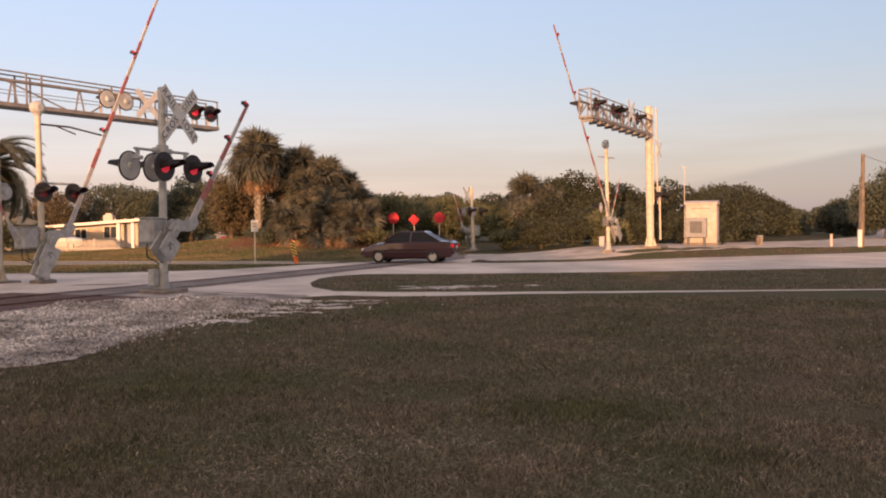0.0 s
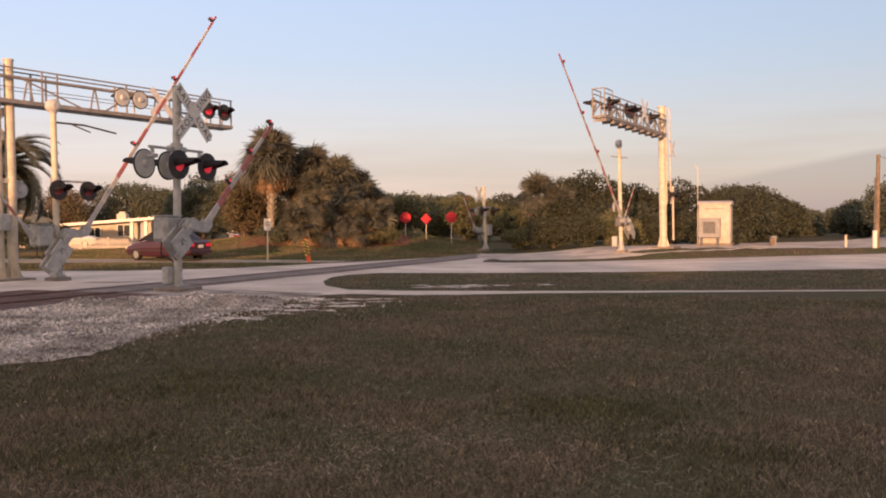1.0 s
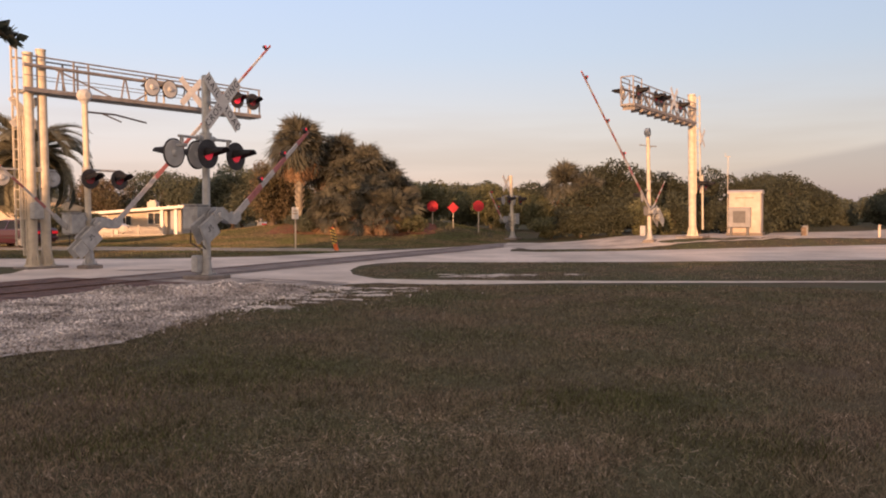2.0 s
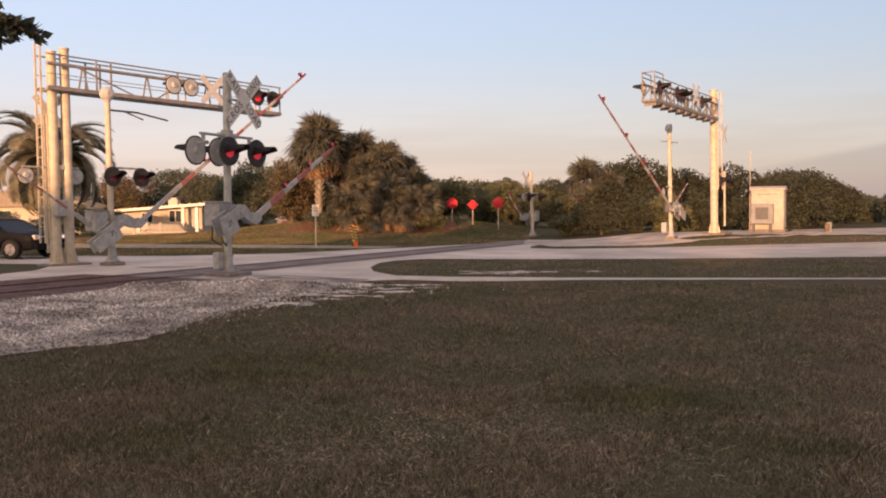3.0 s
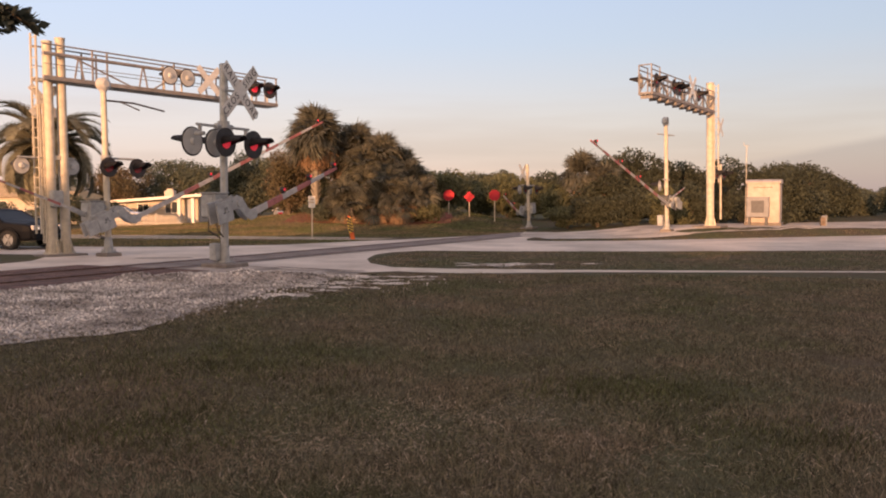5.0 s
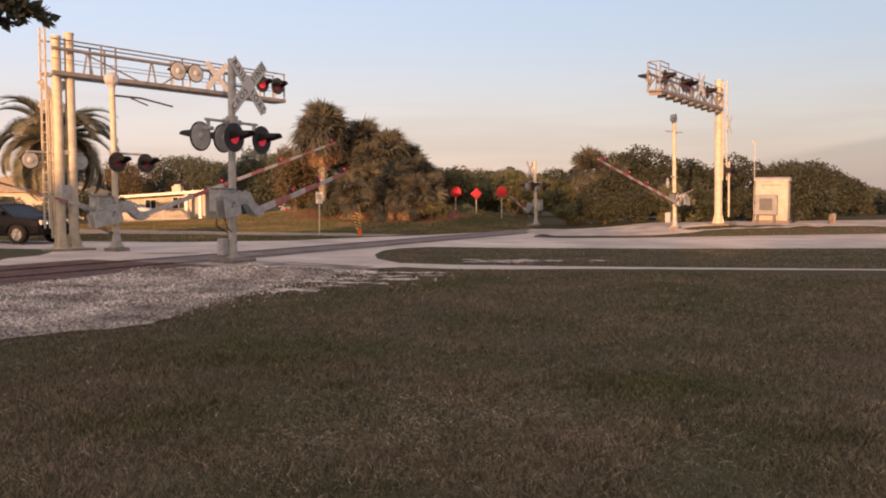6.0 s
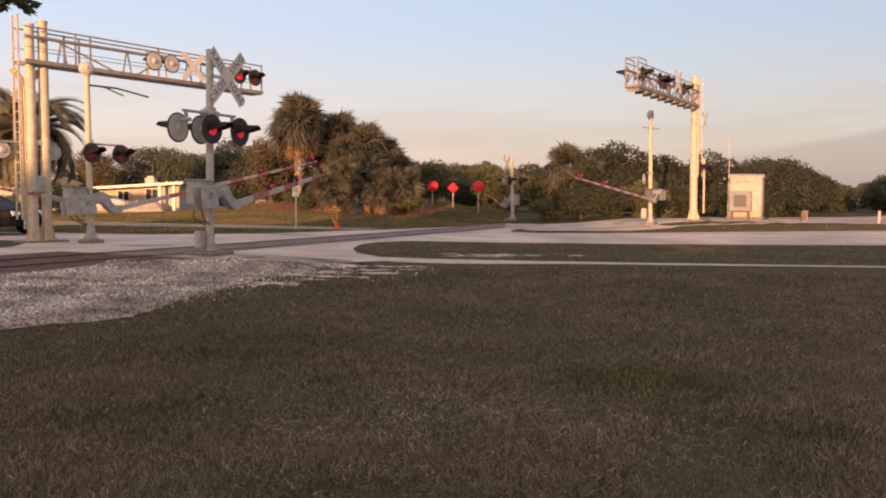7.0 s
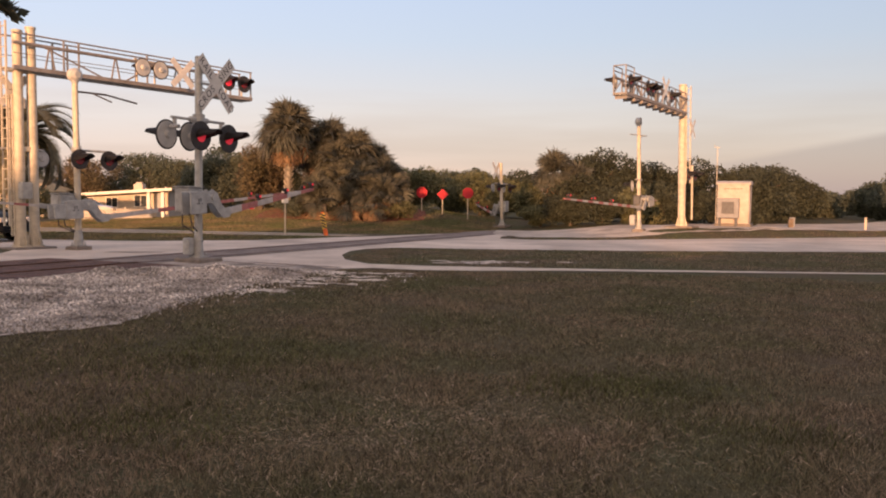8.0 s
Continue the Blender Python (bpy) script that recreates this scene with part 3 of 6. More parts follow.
def gate_arm(th, pivot, length, thick, lamps, stripes=True, tail=0.0, label="red and white striped gate arm"):
    """The turning part of a gate about the x axis at pivot: bracket, counterweights and the striped arm along +y."""
    bm = B()
    outline = ((-0.16, 0.13), (0.04, 0.20), (0.22, 0.10), (0.36, -0.18), (0.48, -0.29), (0.66, -0.29), (0.71, -0.38), (0.66, -0.52), (0.42, -0.54), (0.22, -0.38), (0.08, -0.18), (-0.16, -0.12))
    for x0 in (-0.10, 0.10):
        loft(bm, [[(x0 - 0.012, y, z) for y, z in outline], [(x0 + 0.012, y, z) for y, z in outline]])
    box(bm, (0, 0.56, -0.41), (0.19, 0.16, 0.13), bevel=0.01)
    rod(bm, (-0.2, 0, 0), (0.2, 0, 0), 0.075, seg=14)
    arm = part("gate_arm", bm, M_GREY, th, label)
    bm = B()
    for x0 in (-0.14, 0.14):
        box(bm, (x0, -0.52, -0.10), (0.05, 0.58, 0.54), bevel=0.02)
        box(bm, (x0, -0.20, -0.03), (0.04, 0.40, 0.20), bevel=0.015)
    box(bm, (0, -0.40, -0.08), (0.28, 0.10, 0.14), bevel=0.01)
    rod(bm, (-0.19, -0.5, -0.1), (0.19, -0.5, -0.1), 0.04, seg=10)
    cw = part("counterweight", bm, M_GREY, arm, "grey counterweight plates")
    for x0 in (-0.168, 0.168):
        bm = B()
        box(bm, (x0, -0.50, -0.12), (0.006, 0.20, 0.03))
        box(bm, (x0, -0.46, -0.06), (0.006, 0.03, 0.15))
        box(bm, (x0, -0.53, -0.05), (0.006, 0.03, 0.10))
        part("slot", bm, M_DARKGREY, cw, "dark slot in the plate")
    if length > 6:
        bm = B()
        for x0 in (-0.14, 0.14):
            box(bm, (x0, -1.00, -0.12), (0.05, 0.40, 0.42), bevel=0.02)
        box(bm, (0, -0.80, -0.10), (0.26, 0.3, 0.10), bevel=0.01)
        part("counterweight", bm, M_GREY, arm, "grey counterweight plates")
    n = max(5, int(length / 0.7))
    y0 = 0.58

    def mid(y):
        return -0.40 * (1 - (y - y0) / (length - y0))

    dl = (length - y0) / n
    for i in range(n):
        k = 1 - 0.55 * (i / n)
        k2 = 1 - 0.55 * ((i + 1) / n)
        bm = B()
        rings = []
        for kk, yy in ((k, y0 + i * dl), (k2, y0 + (i + 1) * dl)):
            hh, ww = thick * kk / 2, 0.022
            zm = mid(yy)
            rings.append([(-ww, yy, zm - hh), (ww, yy, zm - hh), (ww, yy, zm + hh), (-ww, yy, zm + hh)])
        loft(bm, rings)
        part("arm_board", bm, M_RED if (i % 2 and i > n * 0.12) else M_ARM, arm)
    for f in lamps:
        y = y0 + f * (length - y0)
        hh = thick * (1 - 0.55 * f) / 2
        z0 = mid(y)
        bm = B()
        box(bm, (0, y, z0 + hh + 0.03), (0.07, 0.10, 0.06), bevel=0.008)
        rod(bm, (-0.06, y, z0 + hh + 0.11), (0.06, y, z0 + hh + 0.11), 0.055, seg=12)
        lamp = part("arm_lamp", bm, M_BLACK, arm, "small arm lamp")
        bm = B()
        rod(bm, (0.06, y, z0 + hh + 0.11), (0.075, y, z0 + hh + 0.11), 0.038, seg=12)
        part("lens", bm, M_LENS_ON, lamp)
        bm = B()
        rod(bm, (-0.06, y, z0 + hh + 0.11), (-0.075, y, z0 + hh + 0.11), 0.038, seg=12)
        part("lens", bm, M_LENS_ON, lamp)
    arm.matrix_basis = pose(*pivot)
    return arm


def side_arm(th, pivot, length):
    """A short sidewalk arm on the same shaft, reaching along -y."""
    bm = B()
    rod(bm, (-0.08, 0, 0), (0.08, 0, 0), 0.06, seg=12)
    beam(bm, (0, 0.1, -0.03), (0, -0.5, 0.0), 0.05, 0.14)
    arm = part("sidewalk_arm", bm, M_GREY, th, "thin red and white sidewalk arm")
    n = 7
    for i in range(n):
        bm = B()
        beam(bm, (0, -0.4 - (length - 0.4) * i / n, 0), (0, -0.4 - (length - 0.4) * (i + 1) / n, 0), 0.03, 0.075 - 0.005 * i)
        part("arm_board", bm, M_RED if i % 2 else M_ARM, arm)
    arm.matrix_basis = pose(*pivot)
    return arm


def mechanism(th, z, x=0.0, y=0.0, k=1.0, paint=None):
    """The motor case of a gate, on a bracket at the mast; k scales it."""
    paint = paint or M_GREY
    bm = B()
    box(bm, (x, y, z), (0.46 * k, 0.52 * k, 0.62 * k), bevel=0.04 * k)
    box(bm, (x, y, z + 0.32 * k), (0.50 * k, 0.56 * k, 0.03), bevel=0.01)
    bx_ = part("mechanism_case", bm, paint, th, "grey gate motor case")
    bm = B()
    box(bm, (x, y - 0.27 * k, z - 0.02), (0.36 * k, 0.02, 0.46 * k), bevel=0.006)
    box(bm, (x + 0.12 * k, y - 0.285 * k, z), (0.03, 0.02, 0.12), bevel=0.004)
    part("case_door", bm, paint, bx_)
    bm = B()
    rod(bm, (0, 0, z - 0.12), (x, y, z - 0.12), 0.09, seg=10)
    rod(bm, (0, 0, z + 0.14), (x, y, z + 0.14), 0.09, seg=10)
    part("bracket", bm, M_GREY, th)
    for k in (-1, 1):
        bm = B()
        pts = [(x + 0.1 * k, y - 0.1, z - 0.3), (x + 0.16 * k, y - 0.05, z - 0.62), (x + 0.05 * k, 0.04, z - 0.85), (0.09 * k, 0.06, z - 1.05)]
        for a, b in zip(pts, pts[1:]):
            rod(bm, a, b, 0.018, seg=6)
        part("cable", bm, M_BLACK, th, "hanging black cable")


ARMS = []


def near_gate():
    """The nearest mast: crossbuck, two pairs of flashers back to back, a gate arm and its motor."""
    th = thing("crossing_gate_signal", pose(-6.9, 21.25, 0, 0, 0.3, -23.5), "grey crossing mast with crossbuck, flashing lights and striped gate", "crossing signal", "crossing signals")
    mast_base(th, 0.08, 0.62, 0.85)
    bm = B()
    rod(bm, (0, 0, 0.4), (0, 0, 5.05), 0.098, 0.092, seg=20)
    rod(bm, (0, 0, 5.05), (0, 0, 5.09), 0.104, 0.07, seg=20)
    part("mast", bm, M_ALU, th, "dull aluminium mast tube", smooth=False)
    crossbuck(th, (0.17, 0.44, 4.45), 1, 1.70, 0.31)
    bm = B()
    box(bm, (0.12, 0.2, 4.42), (0.05, 0.6, 0.06))
    part("bracket", bm, M_GREY, th)
    bm = B()
    rod(bm, (0, -0.95, 3.52), (0, 0.95, 3.52), 0.035, seg=10)
    rod(bm, (0, -0.3, 3.52), (0, 0.3, 3.52), 0.075, seg=12)
    rod(bm, (0, 0, 3.40), (0, 0, 3.66), 0.15, seg=16)
    for y in (-0.84, 0.84):
        rod(bm, (0, y, 3.55), (0, y, 3.36), 0.05, seg=10)
        rod(bm, (-0.14, y, 3.30), (0.14, y, 3.30), 0.05, seg=10)
    part("crossarm", bm, M_GREY, th, "grey crossarm carrying the flashers")
    for x, y, face, lens in ((0.25, -0.20, 1, M_LENS_ON), (0.25, 0.84, 1, M_LENS_ON), (-0.25, -0.84, -1, M_LENS_DIM), (-0.25, -0.04, -1, M_LENS_DIM)):
        signal_light(th, (x, y, 3.12), face, lens, 0.36, 0.56)
    mechanism(th, 1.55, -0.05, -0.30)
    bm = B()
    box(bm, (-0.14, -0.20, 0.40), (0.20, 0.22, 0.42), bevel=0.02)
    part("junction_box", bm, M_GREY, th, "small grey junction box at the foot")
    arm = gate_arm(th, (0.36, -0.06, 1.62), 4.6, 0.18, (0.35, 0.66, 0.97))
    ARMS.append((arm, (0.36, -0.06, 1.62), ((0.0, 48), (0.5, 43), (1.0, 39), (1.5, 35), (3.0, 24), (3.5, 20.5), (4.0, 17.5), (4.5, 15), (6.0, 9.5), (6.5, 8), (7.0, 6.5), (7.5, 4.8), (8.0, 3.6)), 1))


def bell_mast(th, top):
    mast_base(th, 0.09, 0.6, 0.55)
    bm = B()
    rod(bm, (0, 0, 0.4), (0, 0, top - 0.25), 0.095, 0.085, seg=20)
    part("mast", bm, M_GALV, th, "bright galvanised mast tube")
    bm = B()
    rod(bm, (0, 0, top - 0.30), (0, 0, top - 0.16), 0.06, 0.13, seg=16)
    rod(bm, (-0.10, 0, top), (0.10, 0, top), 0.20, 0.20, seg=22)
    rod(bm, (0.10, 0, top), (0.17, 0, top), 0.20, 0.10, seg=22)
    part("bell", bm, M_BACK, th, "round grey crossing bell")


def left_gate():
    th = thing("crossing_gate_signal", pose(-11.83, 25.39, 0, 0, -1.2, -30), "tall galvanised bell mast with red flashers and a long lowering gate", "crossing signal", "crossing signals")
    bell_mast(th, 5.2)
    bm = B()
    for p, q, r in (((0, 0, 4.72), (0.2, 0.9, 4.70), 0.03), ((0.2, 0.9, 4.70), (0.4, 1.9, 4.52), 0.028), ((0.1, 0.5, 4.71), (0.5, 0.9, 4.45), 0.022)):
        rod(bm, p, q, r, seg=8)
    part("wire_bracket", bm, M_BLACK, th, "thin dark bracket with loose cable")
    bm = B()
    rod(bm, (0, -0.15, 2.98), (0, 1.05, 2.98), 0.035, seg=10)
    rod(bm, (0, 0, 2.9), (0, 0, 3.06), 0.14, seg=14)
    for y in (0.0, 1.0):
        rod(bm, (0, y, 2.98), (0.12, y, 2.78), 0.04, seg=8)
    part("crossarm", bm, M_GREY, th)
    signal_light(th, (0.18, -0.02, 2.7), 1, M_LENS_DIM, 0.30, 0.52)
    signal_light(th, (0.18, 1.0, 2.7), 1, M_LENS_DIM, 0.30, 0.52)
    mechanism(th, 1.36, -0.10, -0.42)
    arm = gate_arm(th, (0.30, 0.10, 1.34), 10.0, 0.15, (0.35, 0.66, 0.97))
    th2 = ((0.0, 62), (0.5, 56.5), (1.0, 51), (1.5, 45.5), (3.0, 33.5), (3.5, 30), (4.0, 27), (4.5, 23.5), (6.0, 14.5), (6.5, 11.8), (7.0, 8.6), (7.5, 6), (8.0, 3.5))
    ARMS.append((arm, (0.30, 0.10, 1.34), th2, 1))
    sa = side_arm(th, (-0.05, -0.72, 1.30), 3.4)
    ARMS.append((sa, (-0.05, -0.72, 1.30), th2, -1))


def right_gate():
    z0 = gz(8.08, 42.08)
    th = thing("crossing_gate_signal", pose(8.08, 42.08, z0, 0, 1.4, 180 - 26), "sunlit galvanised bell mast with a long lowering gate", "crossing signal", "crossing signals")
    bell_mast(th, 5.3)
    bm = B()
    rod(bm, (-0.2, -0.75, 4.65), (0.2, 0.75, 4.65), 0.025, seg=8)
    rod(bm, (-0.1, -0.4, 4.65), (0, 0, 4.5), 0.02, seg=8)
    part("wire_bracket", bm, M_GREY, th)
    bm = B()
    rod(bm, (0, -0.5, 2.5), (0, 0.55, 2.5), 0.035, seg=10)
    part("crossarm", bm, M_GREY, th)
    signal_light(th, (0.2, -0.5, 2.2), 1, M_LENS_DIM, 0.28, 0.4)
    signal_light(th, (0.2, 0.5, 2.2), 1, M_LENS_DIM, 0.28, 0.4)
    mechanism(th, 1.5, 0.05, 0.05, 0.72, M_DARKGREY)
    bm = B()
    box(bm, (0.25, 0.2, 0.55), (0.25, 0.25, 0.5), bevel=0.02)
    part("junction_box", bm, M_GREY, th)
    arm = gate_arm(th, (-0.3, 0.05, 1.56), 11.4, 0.13, (0.45, 0.68, 0.95))
    th4 = ((0, 43.05), (0.5, 38.55), (1, 34.25), (1.5, 30.35), (3, 21.05), (3.5, 18.15), (4, 15.55), (4.5, 12.95), (6, 6.45), (6.5, 4.55), (7, 2.25), (7.5, 0.45), (8, -0.35))
    ARMS.append((arm, (-0.3, 0.05, 1.56), th4, 1))
    sa = side_arm(th, (0.0, -0.55, 1.55), 3.0)
    ARMS.append((sa, (0.0, -0.55, 1.55), tuple((t, a * 1.12) for t, a in th4), -1))


def far_gate():
    th = thing("crossing_gate_signal", pose(1.75, 50.4, gz(1.75, 50.4), 0, 2.0, 180 - 26), "far crossing mast with crossbuck, pale flashers and short gate", "crossing signal", "crossing signals")
    mast_base(th, 0.09, 0.5, 0.8)
    bm = B()
    rod(bm, (0, 0, 0.3), (0, 0, 3.75), 0.10, 0.09, seg=16)
    part("mast", bm, M_GALV, th)
    crossbuck(th, (0.14, 0.35, 3.3), 1, 1.25, 0.22, False)
    bm = B()
    rod(bm, (0, -0.9, 2.55), (0, 0.9, 2.55), 0.035, seg=10)
    part("crossarm", bm, M_GREY, th)
    for x, y, face, lens in ((0.2, -0.75, 1, M_LENS_DIM), (0.2, 0.75, 1, M_LENS_DIM), (-0.2, -0.8, -1, M_LENS_DIM), (-0.2, 0.8, -1, M_LENS_DIM)):
        signal_light(th, (x, y, 2.3), face, lens, 0.28, 0.4)
    mechanism(th, 1.2, 0.0, -0.3)
    arm = gate_arm(th, (0.3, 0.05, 1.2), 2.7, 0.16, (0.4, 0.95))
    ARMS.append((arm, (0.3, 0.05, 1.2), ((0.0, 50), (0.5, 46), (1.0, 42), (1.5, 38), (3.0, 28), (3.5, 25), (4.0, 21), (4.5, 18), (6.0, 11), (6.5, 9), (7.0, 6.5), (7.5, 4), (8.0, 2.5)), 1))


def truss(th, y0, y1, zb, h, w, bays, chord=0.06):
    """A walkway truss along +y at height zb: chords, posts, diagonals, grating and hand rails."""
    for x in (-w / 2, w / 2):
        for z in (zb, zb + h):
            bm = B()
            if z == zb:
                beam(bm, (x, y0, z), (x, y1, z), chord * 1.3, chord * 2.0)
            else:
                rod(bm, (x, y0, z), (x, y1, z), chord * 0.42, seg=8)
            part("chord", bm, M_TRUSS, th)
        if x < 0 and bays < 8:
            continue
        bm = B()
        rod(bm, (x, y0, zb + h * 0.72), (x, y1, zb + h * 0.72), chord * 0.9, seg=10)
        part("pipe_chord", bm, M_TRUSS, th)
    if bays < 8:
        # single posts, trestle posts and long braces, unevenly spaced
        for y in (1.3, 1.8, 4.3, 6.55, 7.9, 8.9):
            bm = B()
            for x in (-w / 2, w / 2):
                beam(bm, (x, y, zb), (x, y, zb + h), 0.045, 0.045)
            beam(bm, (-w / 2, y, zb), (w / 2, y, zb), 0.05, 0.07)
            part("upright", bm, M_TRUSS, th)
        for y in (0.85, 3.1, 5.5):
            bm = B()
            for d in (-0.16, 0.16):
                beam(bm, (w / 2, y + d, zb), (w / 2, y + d * 0.1, zb + h * 0.72), 0.04, 0.04)
            part("trestle", bm, M_TRUSS, th)
        for a, b in ((0.6, 2.6), (4.6, 3.5), (5.3, 6.9)):
            bm = B()
            rod(bm, (w / 2, a, zb + h * 0.72), (w / 2, b, zb + 0.05), 0.028, seg=6)
            part("diagonal", bm, M_TRUSS, th)
        for x in (-w / 2, w / 2):
            bm = B()
            rod(bm, (x, y0, zb + h * 0.42), (x, y1, zb + h * 0.42), 0.012, seg=6)
            part("rail_wire", bm, M_TRUSS, th)
    else:
        dy = (y1 - y0) / bays
        for i in range(bays + 1):
            y = y0 + i * dy
            bm = B()
            for x in (-w / 2, w / 2):
                beam(bm, (x, y, zb), (x, y, zb + h), 0.045, 0.045)
            beam(bm, (-w / 2, y, zb), (w / 2, y, zb), 0.05, 0.07)
            part("upright", bm, M_TRUSS, th)
            if i < bays:
                bm = B()
                for x in (-w / 2, w / 2):
                    rod(bm, (x, y, zb + h * (0.72 if i % 2 == 0 else 0.05)), (x, y + dy, zb + h * (0.05 if i % 2 == 0 else 0.72)), 0.03, seg=6)
                part("diagonal", bm, M_TRUSS, th)
                bm = B()
                loft(bm, [[(x, y + 0.1, zb - 0.08), (x, y + dy * 0.85, zb - 0.08), (x, y + dy * 0.85, zb - 0.21)] for x in (-w / 2, w / 2)])
                part("step_bracket", bm, M_TRUSS, th, "stepped bracket under the walkway")
        bm = B()
        for x in (-w / 2, w / 2):
            rod(bm, (x, y1, zb), (x, y1, zb + h * 1.2), 0.025, seg=6)
            rod(bm, (x, y1 - 1.0, zb), (x, y1 - 1.0, zb + h * 1.2), 0.025, seg=6)
            rod(bm, (x, y1 - 1.0, zb + h * 1.2), (x, y1, zb + h * 1.2), 0.025, seg=6)
        rod(bm, (-w / 2, y1, zb + h * 1.2), (w / 2, y1, zb + h * 1.2), 0.025, seg=6)
        part("end_guard", bm, M_TRUSS, th, "raised guard rail at the end")
    bm = B()
    n = int((y1 - y0) / 0.25)
    for i in range(n):
        box(bm, (0, y0 + (i + 0.5) * (y1 - y0) / n, zb - 0.03), (w * 0.95, 0.12, 0.03))
    for x in (-w / 2 + 0.1, 0, w / 2 - 0.1):
        beam(bm, (x, y0, zb - 0.06), (x, y1, zb - 0.06), 0.04, 0.05)
    part("walkway", bm, M_GREY, th, "steel grating walkway")


def post_with_feet(th, x, y, r, top, name="post"):
    bm = B()
    rod(bm, (x, y, 0.1), (x, y, top), r, r * 0.97, seg=24)
    rod(bm, (x, y, top), (x, y, top + 0.05), r * 1.08, seg=24)
    rod(bm, (x, y, top * 0.37), (x, y, top * 0.37 + 0.08), r * 1.12, seg=24)
    p = part(name, bm, M_GALV, th, "thick galvanised steel post")
    for k in range(6):
        a = k * math.pi / 3 + 0.3
        bm = B()
        c, s = math.cos(a), math.sin(a)
        ring = [(x + c * r * 0.9, y + s * r * 0.9, 0.12), (x + c * (r + 0.09), y + s * (r + 0.09), 0.12), (x + c * (r + 0.075), y + s * (r + 0.075), 0.20), (x + c * r * 0.9, y + s * r * 0.9, 0.62)]
        loft(bm, [[(px - s * 0.012, py + c * 0.012, pz) for px, py, pz in ring], [(px + s * 0.012, py - c * 0.012, pz) for px, py, pz in ring]])
        part("gusset", bm, M_GALV, p)
    bm = B()
    rod(bm, (x, y, 0.06), (x, y, 0.13), r + 0.13, seg=16)
    part("base_plate", bm, M_GALV, p)


def ladder(th, x, y, z0, z1, w=0.4):
    bm = B()
    for s in (-1, 1):
        beam(bm, (x + s * w / 2, y, z0), (x + s * w / 2, y, z1), 0.05, 0.05)
    n = int((z1 - z0) / 0.3)
    for i in range(n):
        rod(bm, (x - w / 2, y, z0 + 0.2 + i * 0.3), (x + w / 2, y, z0 + 0.2 + i * 0.3), 0.016, seg=6)
    part("ladder", bm, M_GALV, th, "narrow steel ladder")


def left_cantilever():
    th = thing("signal_cantilever", pose(-13.55, 25.35, 0, 0, -0.9, -33), "galvanised two-post signal cantilever with walkway over the road", "signal bridge", "signal cantilevers")
    bm = B()
    box(bm, (0.0, 0.24, 0.02), (0.9, 1.3, 0.10), bevel=0.03)
    part("foundation", bm, M_CONC, th)
    post_with_feet(th, 0, 0, 0.145, 6.45)
    post_with_feet(th, 0.0, 0.42, 0.145, 6.6)
    for z in (1.6, 3.0, 5.4):
        bm = B()
        box(bm, (0, 0.3, z), (0.18, 0.5, 0.14), bevel=0.01)
        part("tie_plate", bm, M_GALV, th)
    bm = B()
    box(bm, (0.25, 0.02, 1.75), (0.24, 0.34, 0.5), bevel=0.03)
    part("junction_box", bm, M_GREY, th)
    ladder(th, -0.22, -0.30, 0.7, 6.75, 0.30)
    ladder(th, -0.12, -0.16, 0.4, 4.6, 0.16)
    truss(th, -0.3, 8.95, 5.36, 1.0, 0.62, 6)
    for y, face, lens in ((3.9, -1, M_LENS_DIM), (4.6, -1, M_LENS_DIM), (7.7, 1, M_LENS_ON), (8.45, 1, M_LENS_DIM)):
        signal_light(th, (0.45 * (1 if face > 0 else -1) + (1.08 if face < 0 else 0), y, 5.86), face, lens, 0.31, 0.42)
    for y in (3.9, 4.6, 7.7, 8.45):
        bm = B()
        rod(bm, (0.3, y, 5.4), (0.3, y, 6.1), 0.03, seg=8)
        part("light_bracket", bm, M_GALV, th)
    bm = B()
    rod(bm, (0.3, 3.8, 6.15), (0.3, 4.8, 6.15), 0.03, seg=8)
    part("light_rail", bm, M_GALV, th)
    crossbuck(th, (0.64, 5.5, 5.87), -1, 1.25, 0.22, True)
    # signals low on the posts, facing the waiting traffic
    bm = B()
    rod(bm, (-0.2, -0.9, 3.0), (-0.2, 0.9, 3.0), 0.035, seg=10)
    part("crossarm", bm, M_GREY, th)
    for y in (-0.75, 0.85):
        signal_light(th, (-0.28, y, 2.75), -1, M_LENS_DIM, 0.27, 0.4)
    crossbuck(th, (-0.32, 0.05, 4.75), -1, 1.2, 0.22, False)


